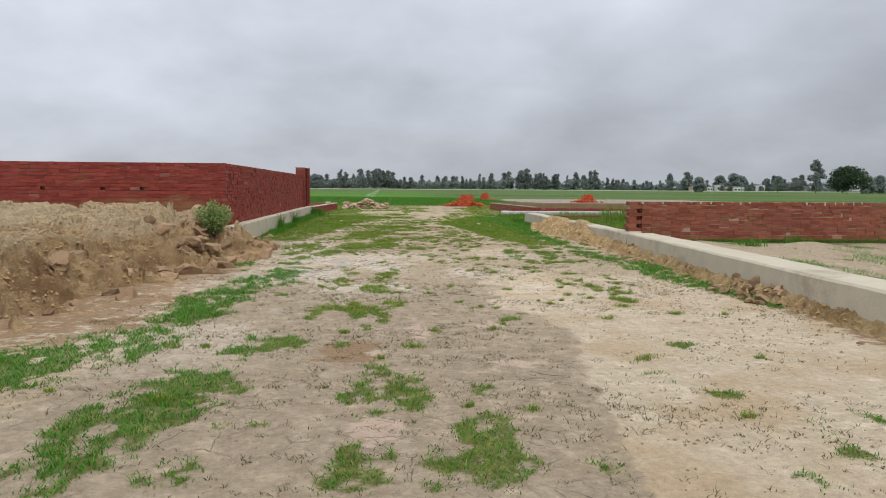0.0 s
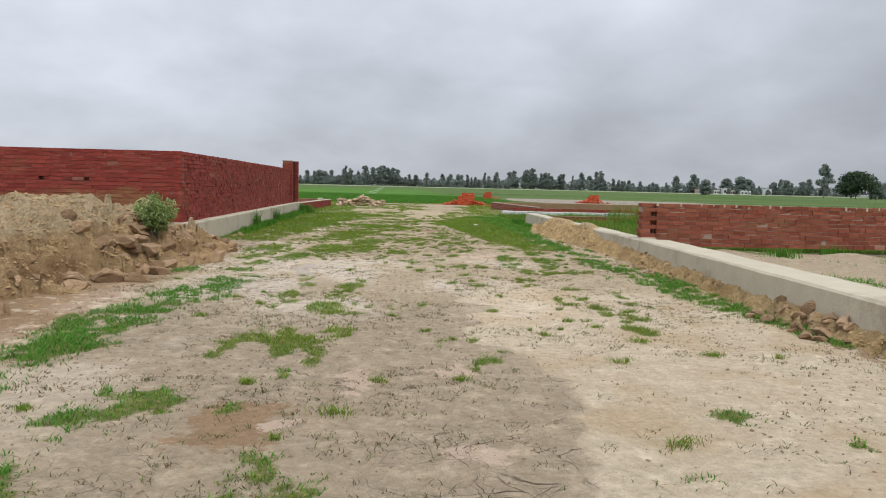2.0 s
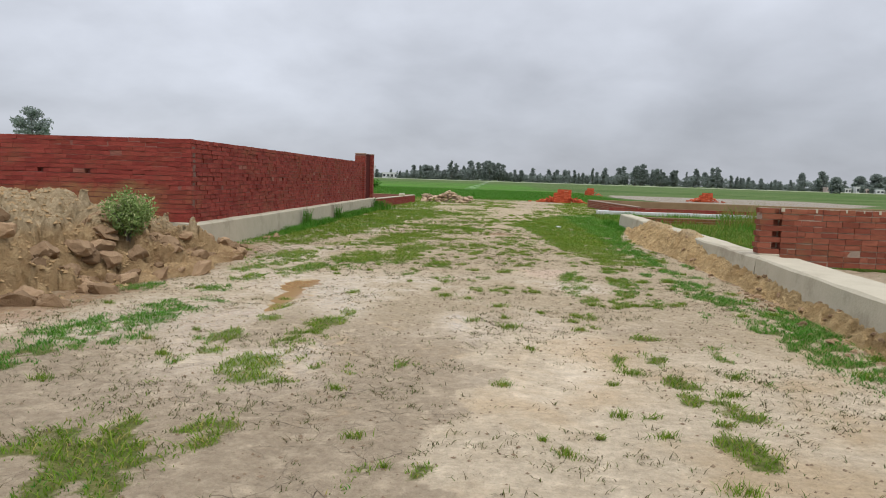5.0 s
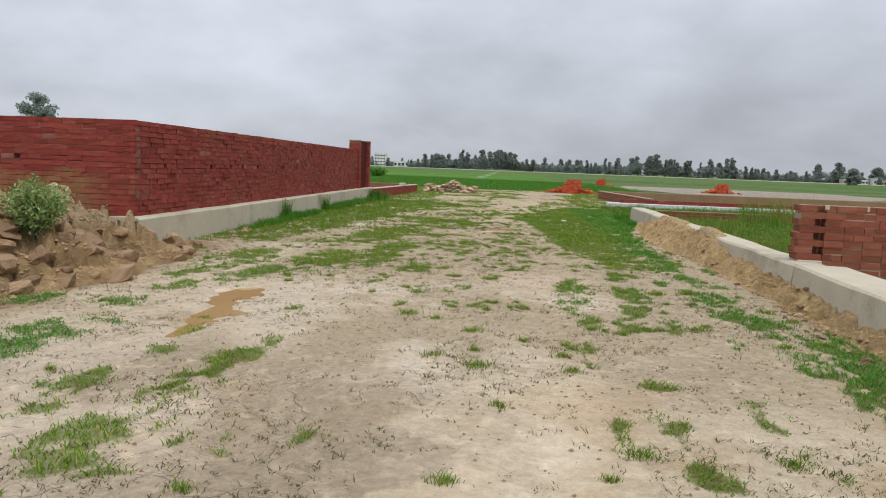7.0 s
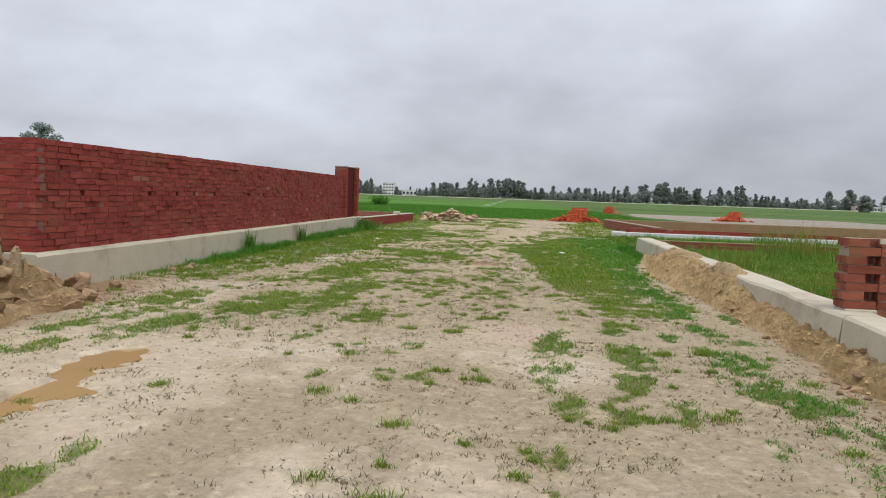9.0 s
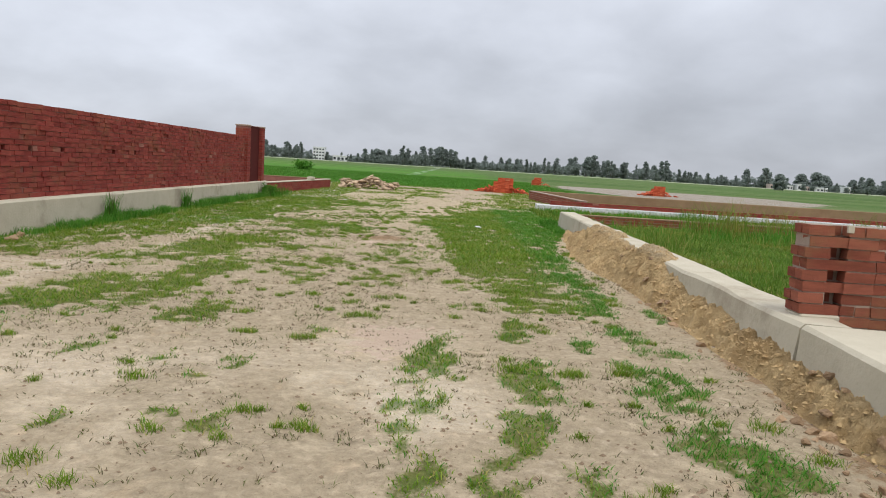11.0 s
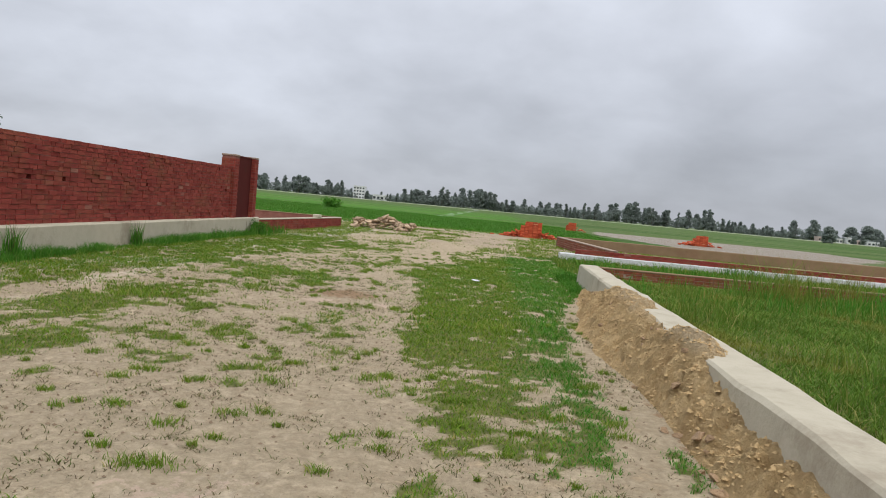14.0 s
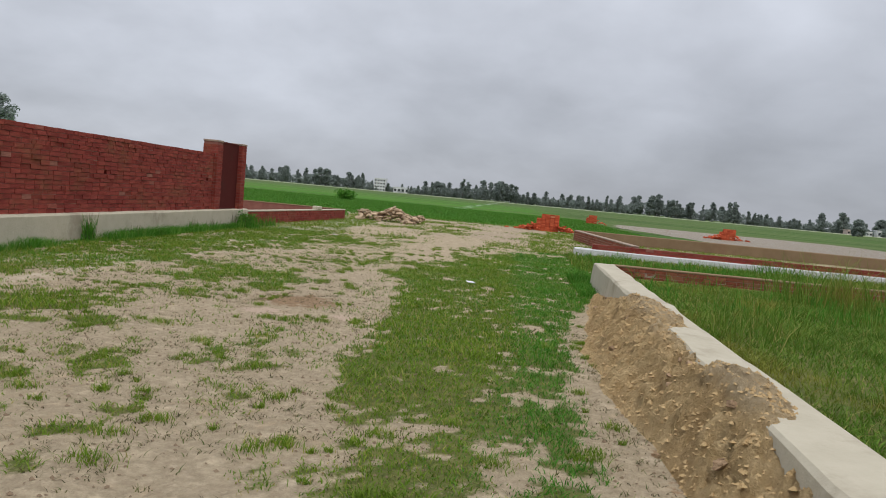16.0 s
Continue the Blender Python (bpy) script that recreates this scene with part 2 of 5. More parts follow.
SOIL = soil_material()
MOUND = loose_material("dug_earth", (0.375, 0.24, 0.118), (0.57, 0.405, 0.22), (0.31, 0.19, 0.095))
BANK = loose_material("sandy_spoil", (0.49, 0.33, 0.155), (0.69, 0.50, 0.265), (0.41, 0.27, 0.125))
CLOD = plain_material("earth_clod", (0.29, 0.185, 0.105), (0.45, 0.315, 0.195), 7, 0.95, 0.02, 0.1, 0, None, False)
RUBBLE = plain_material("tan_rubble", (0.42, 0.30, 0.19), (0.62, 0.48, 0.34), 5, 0.95, 0.02, 0.1, 0, None, False)
CONCRETE = plain_material("pale_concrete", (0.40, 0.355, 0.262), (0.56, 0.505, 0.39), 3.0, 0.9, 0.006, 0.15, 0, (0.30, 0.25, 0.18))
WHITE_PLINTH = plain_material("whitewashed_concrete", (0.5, 0.5, 0.49), (0.66, 0.66, 0.65), 3.0, 0.85, 0.003, 0.3, 0, (0.5, 0.47, 0.42))
MORTAR = plain_material("red_dusted_mortar", (0.14, 0.045, 0.038), (0.34, 0.165, 0.13), 3, 0.95, 0.01, 0.1, 0, (0.24, 0.15, 0.11))
SMEAR = plain_material("mortar_smear", (0.15, 0.075, 0.06), (0.24, 0.15, 0.12), 9, 0.95, 0.01, 0.1)
MORTAR_GREY = plain_material("grey_mortar", (0.27, 0.20, 0.155), (0.42, 0.33, 0.26), 9, 0.95, 0.01, 0.1)
MUD_PLASTER = plain_material("mud_plaster", (0.20, 0.13, 0.075), (0.31, 0.215, 0.13), 2.2, 0.95, 0.01, 0.1, 0, (0.22, 0.13, 0.08))
RED_LO, RED_HI, RED_PALE = (0.20, 0.036, 0.029), (0.285, 0.060, 0.046), (0.29, 0.125, 0.095)
BRICK = brick_material("dark_red_brick", False, RED_LO, RED_HI, RED_PALE, 0.4)
BRICK_J = brick_material("dark_red_brick_joined", True, RED_LO, RED_HI, RED_PALE, 0.4)
BRICK_S = brick_material("mud_splashed_brick", False, RED_LO, RED_HI, RED_PALE, 0.3, True)
BRICK_SJ = brick_material("mud_splashed_brick_joined", True, RED_LO, RED_HI, RED_PALE, 0.3, True)
BRICK2 = brick_material("rust_red_brick", False, (0.19, 0.055, 0.034), (0.29, 0.10, 0.062), (0.34, 0.17, 0.12), 0.75)
BRICK2_J = brick_material("rust_red_brick_joined", True, (0.19, 0.055, 0.034), (0.29, 0.10, 0.062), (0.34, 0.17, 0.12), 0.75)
ORANGE = brick_material("fresh_orange_brick", False, (0.40, 0.065, 0.028), (0.58, 0.13, 0.06), (0.60, 0.28, 0.16))
RED_STEEL = plain_material("red_oxide_steel", (0.075, 0.015, 0.014), (0.105, 0.024, 0.02), 3, 0.9, 0.002, 0.08, 0, (0.07, 0.03, 0.022))
GRASS = leaf_material("short_grass", (0.105, 0.205, 0.016), (0.22, 0.325, 0.036), (0.38, 0.34, 0.10))
LUSH = leaf_material("lush_grass", (0.048, 0.185, 0.016), (0.115, 0.30, 0.036), (0.21, 0.33, 0.07))
TALL = leaf_material("tall_plot_grass", (0.08, 0.175, 0.02), (0.17, 0.28, 0.04), (0.34, 0.32, 0.10), 0.6, 0.25, (0.30, 0.24, 0.05))
CROP = leaf_material("young_crop", (0.06, 0.2, 0.02), (0.115, 0.27, 0.04), (0.16, 0.24, 0.06))
SPRIG = leaf_material("dry_sprig", (0.075, 0.06, 0.028), (0.16, 0.14, 0.055), (0.12, 0.085, 0.045))
SPROUT = leaf_material("olive_sprout", (0.09, 0.12, 0.03), (0.18, 0.21, 0.06), (0.2, 0.16, 0.07))
BUSH_LEAF = leaf_material("bush_leaf", (0.15, 0.24, 0.065), (0.33, 0.43, 0.16), (0.50, 0.56, 0.27))
# distant foliage: aerial haze is painted in as a paler, greyer leaf colour
HAZED_LEAF = leaf_material("hazed_tree_leaf", (0.22, 0.265, 0.235), (0.35, 0.40, 0.36), None, 0.8, 0.5)
TREE_DARK = leaf_material("mango_leaf", (0.045, 0.075, 0.04), (0.08, 0.115, 0.06))
BARK = plain_material("bark", (0.13, 0.11, 0.09), (0.26, 0.23, 0.2), 4, 0.95, 0.02, 0.1)
HOUSE_WALL = plain_material("house_paint", (0.66, 0.66, 0.64), (0.8, 0.8, 0.78), 0.4, 0.9, 0.002, 0.2, 0, (0.5, 0.47, 0.43))
HOUSE_PINK = plain_material("house_pink_paint", (0.5, 0.38, 0.33), (0.62, 0.5, 0.45), 0.4, 0.9, 0.002, 0.2)
WINDOW = plain_material("dark_window", (0.03, 0.035, 0.04), (0.06, 0.065, 0.07), 1.0, 0.2, 0.0, 0.5)
EMBANK = plain_material("pale_field_road", (0.24, 0.27, 0.17), (0.38, 0.40, 0.29), 0.15, 0.95, 0.01, 0.1, 0, (0.2, 0.26, 0.1))
LITTER = plain_material("paper_litter", (0.7, 0.7, 0.7), (0.82, 0.82, 0.82), 8, 0.7, 0.0, 0.3)
PUDDLE = Nodes("puddle_water")
PUDDLE = PUDDLE.done(PUDDLE.mix(PUDDLE.noise(2, 4), (0.33, 0.215, 0.09), (0.42, 0.285, 0.13)), 0.06, None, 0.5)

# ---------------------------------------------------------------- helpers
rng = np.random.default_rng(7)


def lattice(ix, iy, seed):
    h = (ix.astype(np.int64) * 374761393 + iy.astype(np.int64) * 668265263 + seed * 974634533) & 0xFFFFFFFF
    h = ((h ^ (h >> 13)) * 1274126177) & 0xFFFFFFFF
    return ((h ^ (h >> 16)) & 0xFFFF) / 65535.0


def vnoise(x, y, seed=0):
    x, y = np.asarray(x, float), np.asarray(y, float)
    ix, iy = np.floor(x), np.floor(y)
    fx, fy = x - ix, y - iy
    fx, fy = fx * fx * (3 - 2 * fx), fy * fy * (3 - 2 * fy)
    a = lattice(ix, iy, seed) * (1 - fx) + lattice(ix + 1, iy, seed) * fx
    b = lattice(ix, iy + 1, seed) * (1 - fx) + lattice(ix + 1, iy + 1, seed) * fx
    return a * (1 - fy) + b * fy


def fbm(x, y, seed=0, octaves=4):
    total, amp, norm = 0.0, 1.0, 0.0
    for o in range(octaves):
        total = total + amp * vnoise(x * 2**o + 17.3 * o, y * 2**o - 9.1 * o, seed + o)
        norm, amp = norm + amp, amp * 0.5
    return total / norm


def cells(x, y, seed):
    """Distance to the nearest of jittered lattice points, and that cell's own random value: broken lumps."""
    ix, iy = np.floor(x), np.floor(y)
    best, value = np.full(np.shape(x), 9.0), np.zeros(np.shape(x))
    for di in (-1, 0, 1):
        for dj in (-1, 0, 1):
            cx, cy = ix + di, iy + dj
            d = np.hypot(cx + lattice(cx, cy, seed) - x, cy + lattice(cx, cy, seed + 1) - y)
            value = np.where(d < best, lattice(cx, cy, seed + 2), value)
            best = np.minimum(best, d)
    return best, value


def step(a, b, x):
    t = np.clip((x - a) / (b - a), 0, 1)
    return t * t * (3 - 2 * t)


def mesh_np(name, verts, faces, material, smooth=False):
    """A mesh from arrays; faces: rows of 3 or of 4 corner indices."""
    me = bpy.data.meshes.new(name)
    verts, faces = np.asarray(verts, np.float32), np.asarray(faces, np.int32)
    k = faces.shape[1]
    me.vertices.add(len(verts)), me.loops.add(faces.size), me.polygons.add(len(faces))
    me.vertices.foreach_set("co", verts.ravel())
    me.loops.foreach_set("vertex_index", faces.ravel())
    me.polygons.foreach_set("loop_start", np.arange(0, faces.size, k, dtype=np.int32))
    me.polygons.foreach_set("use_smooth", np.full(len(faces), smooth))
    me.update(calc_edges=True)
    me.materials.append(material)
    return me


def attach(ob, parent):
    ob.parent = parent
    return ob


def part(name, bm, material, parent=None, label="", smooth=False):
    """Links a bmesh as one mesh object under a thing."""
    me = bpy.data.meshes.new(name)
    bmesh.ops.recalc_face_normals(bm, faces=bm.faces)
    for f in bm.faces:
        f.smooth = smooth
    bm.to_mesh(me)
    bm.free()
    me.materials.append(material)
    ob = new(name, me)
    ob.parent = parent
    return tagged(ob, label)


def empty(name, x, y, z, label, category, group="", kind="", turn=0.0):
    ob = new(name)
    ob.matrix_basis = pose(x, y, z, 0, 0, turn)
    ob.empty_display_size = 0.2
    return tagged(ob, label, category, group, kind)


def add_box(bm, x0, x1, y0, y1, z0, z1, bevel=0.0):
    """A box in a bmesh, with bevelled edges if asked for."""
    made = bmesh.ops.create_cube(bm, size=1.0, matrix=Matrix.LocRotScale(((x0 + x1) / 2, (y0 + y1) / 2, (z0 + z1) / 2), None, (x1 - x0, y1 - y0, z1 - z0)))
    if bevel:
        edges = {e for v in made["verts"] for e in v.link_edges}
        bmesh.ops.bevel(bm, geom=list(edges), offset=bevel, segments=1, affect="EDGES")


def beam(name, line, width, z0, z1, material, batter=0.03, wobble=0.008, every=0.4, seed=3):
    """A cast beam along a line of plan points (its outer edge), with chamfered arrises and slightly uneven faces."""
    pts = [Vector(p) for p in line]
    stations, total = [], 0.0
    for a, b in zip(pts, pts[1:]):
        n = max(1, int((b - a).length / every))
        stations += [a.lerp(b, i / n) for i in range(n)]
    stations.append(pts[-1])
    profile = [(-batter, z0), (0, z1 - 0.03), (0.03, z1), (width - 0.03, z1), (width, z1 - 0.03), (width + batter, z0)]
    bm, rings = bmesh.new(), []
    for i, s in enumerate(stations):
        d = (stations[min(i + 1, len(stations) - 1)] - stations[max(i - 1, 0)]).normalized()
        side = Vector((d.y, -d.x))
        ring = []
        for k, (off, z) in enumerate(profile):
            j = wobble * (vnoise(i * 0.7 + 31 * k, seed * 3.1 + k) * 2 - 1)
            p = s + side * (off + j)
            ring.append(bm.verts.new((p.x, p.y, z + (j if 0 < k < 5 else 0))))
        rings.append(ring)
    for a, b in zip(rings, rings[1:]):
        for k in range(6):
            bm.faces.new((a[k], a[(k + 1) % 6], b[(k + 1) % 6], b[k]))
    bm.faces.new(rings[0]), bm.faces.new(rings[-1][::-1])
    return part(name, bm, material)


# ---------------------------------------------------------------- plan of the ground
KERB_Y, KERB_X = (2.0, 11.0, 20.0, 33.6), (2.35, 3.02, 3.6, 4.02)
KERB_W, KERB_TOP = 0.42, 0.455


def kerb_x(y):
    return np.interp(y, KERB_Y, KERB_X)


def patch_cover(x, y):
    """How far a plan point lies inside the patches of turf."""
    best = np.zeros_like(x)
    for cx, cy, rx, ry, d in TURF:
        k = np.flatnonzero((np.abs(y - cy) < 1.8 * ry) & (np.abs(x - cx) < 1.8 * rx))
        away = np.hypot((x[k] - cx) / rx, (y[k] - cy) / ry)
        best[k] = np.maximum(best[k], (0.35 + 0.65 * d) * np.clip(1.62 - 0.85 * away, 0, 1))
    return best


def strokes_cover(x, y, strokes):
    """How far a plan point lies inside strokes of turf (x0, y0, x1, y1, half width, density)."""
    best = np.zeros_like(x)
    for x0, y0, x1, y1, w, d in strokes:
        dx, dy = x1 - x0, y1 - y0
        t = np.clip(((x - x0) * dx + (y - y0) * dy) / max(dx * dx + dy * dy, 1e-6), 0, 1)
        away = np.hypot(x - x0 - t * dx, y - y0 - t * dy)
        best = np.maximum(best, d * np.clip(1.25 - 0.6 * away / w, 0, 1))
    return best


# patches of turf on the lane, south to north: x, y, half width, half length, density
TURF = []
TURF += [
    (0.13, 7.49, 0.07, 0.14, 0.6), (-1.82, 7.54, 0.12, 0.1, 0.8), (-2.08, 7.74, 0.09, 0.18, 1), (0.58, 7.74, 0.09, 0.62, 0.75), (-0.85, 7.74, 0.08, 0.1, 0.6), (-2.28, 7.76, 0.1, 0.31, 1),
    (-1.76, 7.82, 0.13, 0.23, 1), (-3.19, 7.85, 0.14, 0.19, 1), (-1.48, 7.86, 0.16, 0.29, 1), (-3.77, 7.89, 0.26, 0.37, 1), (0.57, 8.28, 0.08, 0.18, 0.9), (-1.43, 8.34, 0.14, 0.27, 1),
    (1.16, 8.46, 0.07, 0.2, 0.8), (-3.74, 8.47, 0.27, 0.48, 1), (-2.83, 8.53, 0.08, 0.12, 0.8), (-3.1, 8.53, 0.06, 0.11, 0.6), (-3.15, 8.81, 0.05, 0.11, 0.6), (-3.61, 8.83, 0.24, 0.5, 1),
]
TURF += [
    (-2.05, 8.91, 0.16, 0.19, 1), (0.37, 8.92, 0.14, 0.18, 0.6), (-2.24, 9.03, 0.11, 0.31, 0.9), (-1.37, 9.16, 0.07, 0.18, 0.8), (-1.82, 9.3, 0.2, 0.29, 1), (-3.08, 9.31, 0.12, 0.15, 0.7),
    (0.14, 9.46, 0.1, 0.11, 0.6), (-3.46, 9.48, 0.23, 0.64, 1), (-2.12, 9.63, 0.11, 0.25, 0.8), (-3.39, 9.89, 0.1, 0.21, 1), (1.25, 10, 0.07, 0.11, 0.6), (-5.01, 10.06, 0.4, 0.83, 1),
    (-3.42, 10.27, 0.18, 0.32, 1), (0.68, 10.47, 0.17, 0.15, 0.5), (-3.23, 10.47, 0.19, 0.27, 1), (-4.75, 10.53, 0.37, 0.83, 1), (-2.46, 10.73, 0.09, 0.12, 0.6), (-4.36, 10.79, 0.28, 0.82, 1),
]
TURF += [
    (-3.03, 10.82, 0.18, 0.28, 1), (-3.36, 11.07, 0.06, 0.1, 0.6), (-0.83, 11.22, 0.06, 0.08, 0.6), (-2.21, 11.47, 0.09, 0.09, 0.6), (-0.78, 11.69, 0.07, 0.11, 0.6), (-4.29, 12.02, 0.23, 0.62, 1),
    (-2.87, 12.05, 0.06, 0.11, 0.8), (-0.68, 12.07, 0.11, 0.18, 1), (-0.56, 12.13, 0.12, 0.14, 0.6), (-2.06, 12.13, 0.09, 0.32, 1), (-2.37, 12.37, 0.1, 0.28, 1), (-2.87, 12.42, 0.07, 0.18, 1),
    (-4.23, 12.53, 0.33, 0.6, 1), (-0.99, 12.54, 0.07, 0.11, 0.6), (-2.23, 12.56, 0.17, 0.24, 1), (-1.95, 12.69, 0.11, 0.22, 1), (-2.54, 12.73, 0.16, 0.23, 1), (-0.69, 12.75, 0.07, 0.12, 0.7),
]
TURF += [
    (-2.77, 12.87, 0.11, 0.28, 1), (-1.92, 12.98, 0.12, 0.28, 1), (-2.42, 12.99, 0.09, 0.22, 1), (1.12, 13.22, 0.13, 0.2, 0.7), (-2.84, 13.26, 0.08, 0.2, 0.6), (-2.51, 13.39, 0.08, 0.21, 0.6),
    (-4.21, 13.41, 0.35, 0.76, 1), (2.99, 13.51, 0.17, 0.6, 1), (0.68, 13.65, 0.08, 0.08, 0.6), (1.33, 13.81, 0.16, 0.24, 0.5), (-2.69, 13.94, 0.07, 0.14, 0.6), (1.23, 14.01, 0.07, 0.08, 0.6),
    (1.03, 14.04, 0.08, 0.13, 0.75), (-1.91, 14.09, 0.16, 0.13, 0.9), (-2.14, 14.1, 0.1, 0.2, 1), (3.19, 14.22, 0.43, 0.75, 1), (-4.06, 14.32, 0.23, 0.69, 1), (1.1, 14.4, 0.12, 0.13, 0.6),
]
TURF += [
    (-2.93, 14.43, 0.1, 0.12, 0.6), (-2.75, 14.5, 0.07, 0.15, 0.6), (-2.22, 14.52, 0.17, 0.25, 1), (-1.43, 14.53, 0.06, 0.1, 0.6), (-1.76, 14.58, 0.12, 0.19, 0.6), (1.05, 14.6, 0.06, 0.14, 0.6),
    (-1, 14.61, 0.07, 0.13, 0.6), (1.77, 14.86, 0.11, 0.28, 0.6), (-2.66, 14.86, 0.12, 0.2, 1), (0.72, 14.9, 0.06, 0.16, 0.6), (-4.03, 14.98, 0.33, 0.67, 1), (3.24, 14.99, 0.42, 0.77, 1),
    (-2.11, 15.02, 0.14, 0.22, 1), (-3.63, 15.14, 0.16, 0.3, 0.8), (1.03, 15.2, 0.13, 0.19, 0.75), (0.75, 15.25, 0.08, 0.19, 0.9), (-2.75, 15.27, 0.15, 0.31, 1), (-2.09, 15.3, 0.11, 0.17, 1),
]
TURF += [
    (1.71, 15.46, 0.13, 0.32, 0.6), (3, 15.47, 0.45, 0.86, 1), (-1.97, 15.55, 0.14, 0.16, 1), (-3.76, 15.77, 0.17, 0.31, 0.9), (-2.06, 15.89, 0.17, 0.27, 0.8), (1.13, 15.91, 0.14, 0.11, 0.6),
    (2.65, 15.99, 0.16, 0.45, 1), (-2.59, 16.05, 0.09, 0.18, 0.6), (-1.89, 16.17, 0.12, 0.15, 0.6), (-3.73, 16.22, 0.26, 0.47, 1), (0.68, 16.45, 0.06, 0.11, 0.6), (-1.82, 16.52, 0.08, 0.16, 0.6),
    (3.03, 16.61, 0.52, 0.89, 1), (2.41, 16.64, 0.11, 0.25, 1), (-2.7, 16.8, 0.1, 0.2, 0.6), (-3.59, 16.89, 0.19, 0.19, 0.5), (0.72, 16.92, 0.08, 0.15, 0.7), (2.6, 17.15, 0.14, 0.19, 1),
]
TURF += [
    (2.05, 17.27, 0.07, 0.17, 0.6), (3.05, 17.5, 0.16, 0.36, 1), (-4.66, 17.6, 0.22, 0.27, 0.6), (2.8, 17.72, 0.21, 0.25, 1), (-3.82, 17.74, 0.22, 0.25, 0.7), (2.6, 17.85, 0.19, 0.32, 1),
    (1.69, 17.93, 0.1, 0.29, 0.85), (1.3, 18.02, 0.11, 0.33, 0.9), (0.84, 18.09, 0.12, 0.33, 0.9), (2.62, 18.21, 0.23, 0.37, 1), (-1.1, 18.45, 0.06, 0.16, 0.6), (-0.25, 18.46, 0.09, 0.2, 0.9),
    (2.38, 18.52, 0.16, 0.33, 1), (-0.55, 18.59, 0.1, 0.08, 0.6), (1.37, 18.67, 0.14, 0.25, 1), (0.83, 18.77, 0.1, 0.11, 1), (-3.75, 18.79, 0.17, 0.4, 0.8), (1.6, 18.9, 0.1, 0.15, 1),
]
TURF += [
    (0.67, 18.94, 0.07, 0.15, 1), (0.89, 19, 0.12, 0.27, 1), (2.5, 19.05, 0.14, 0.22, 1), (1.92, 19.1, 0.06, 0.08, 0.6), (-0.59, 19.3, 0.08, 0.1, 0.7), (0.68, 19.35, 0.08, 0.14, 1),
    (2.5, 19.43, 0.12, 0.2, 1), (-3.34, 19.47, 0.22, 0.53, 0.6), (0.9, 19.53, 0.14, 0.25, 1), (1.45, 19.61, 0.09, 0.1, 0.6), (1.61, 19.64, 0.17, 0.37, 1), (-0.44, 19.72, 0.07, 0.14, 0.6),
    (2.57, 19.76, 0.17, 0.26, 1), (-1.01, 19.76, 0.12, 0.18, 0.9), (-4.06, 19.8, 0.18, 0.38, 1), (-1.64, 19.86, 0.13, 0.2, 0.4), (0.9, 19.97, 0.16, 0.31, 1), (2.36, 20.07, 0.1, 0.16, 0.6),
]
TURF += [
    (-3.23, 20.19, 0.19, 0.47, 1), (0.81, 20.22, 0.07, 0.08, 1), (2.86, 20.48, 0.23, 0.2, 0.4), (-4.06, 20.51, 0.29, 0.72, 1), (2.15, 20.65, 0.11, 0.16, 1), (2.59, 20.71, 0.1, 0.1, 1),
    (-0.07, 20.76, 0.09, 0.1, 0.6), (1.06, 20.78, 0.07, 0.14, 0.6), (-2.68, 20.8, 0.3, 0.71, 0.8), (-1.29, 20.83, 0.21, 0.19, 0.7), (1.6, 20.85, 0.13, 0.2, 1), (-2.08, 20.93, 0.22, 0.3, 0.6),
    (2.7, 21.11, 0.11, 0.16, 1), (2.29, 21.15, 0.06, 0.08, 0.6), (2.62, 21.21, 0.13, 0.26, 1), (-3.96, 21.29, 0.41, 0.86, 1), (1.64, 21.36, 0.07, 0.26, 1), (-1.23, 21.41, 0.14, 0.42, 1),
]
TURF += [
    (-2.62, 21.6, 0.44, 1.07, 1), (-1.61, 21.89, 0.14, 0.24, 0.6), (2.41, 21.92, 0.09, 0.15, 0.7), (1.09, 22, 0.12, 0.08, 0.6), (-1.94, 22.04, 0.2, 0.56, 1), (3.24, 22.14, 0.15, 0.23, 1),
    (1.5, 22.49, 0.12, 0.19, 0.75), (-1.35, 22.73, 0.08, 0.22, 0.6), (0.07, 22.92, 0.07, 0.11, 0.7), (-2.12, 22.97, 0.23, 0.72, 1), (1.15, 23.13, 0.14, 0.17, 0.6), (1.34, 23.19, 0.06, 0.17, 0.6),
    (-0, 23.48, 0.16, 0.14, 0.6), (-0.79, 23.52, 0.27, 0.22, 0.6), (-1.83, 23.72, 0.27, 0.42, 1), (-0.01, 23.94, 0.11, 0.26, 0.7), (-1.98, 24.15, 0.24, 0.49, 1), (-1.3, 24.29, 0.19, 0.42, 1),
]
TURF += [
    (-0.81, 24.49, 0.36, 0.47, 0.7),
]
TURF_STRIPS = [
    (-3.75, 7.7, -3.6, 8.8, 0.24, 0.85), (-3.6, 8.8, -3.4, 9.9, 0.2, 0.85), (-3.4, 9.9, -3.05, 10.8, 0.15, 0.85),
    (-5.0, 10.0, -4.4, 11.2, 0.34, 0.9), (-4.35, 12.0, -4.1, 14.2, 0.3, 0.85), (-4.1, 14.2, -3.75, 15.6, 0.2, 0.75), (-2.25, 14.1, -2.05, 15.7, 0.14, 0.8),
    (0.8, 18.2, 0.9, 20.6, 0.13, 0.75), (2.3, 19.4, 2.65, 17.7, 0.13, 0.8), (2.7, 17.5, 2.95, 14.5, 0.24, 0.9), (2.95, 14.5, 2.9, 12.6, 0.2, 0.9),
]
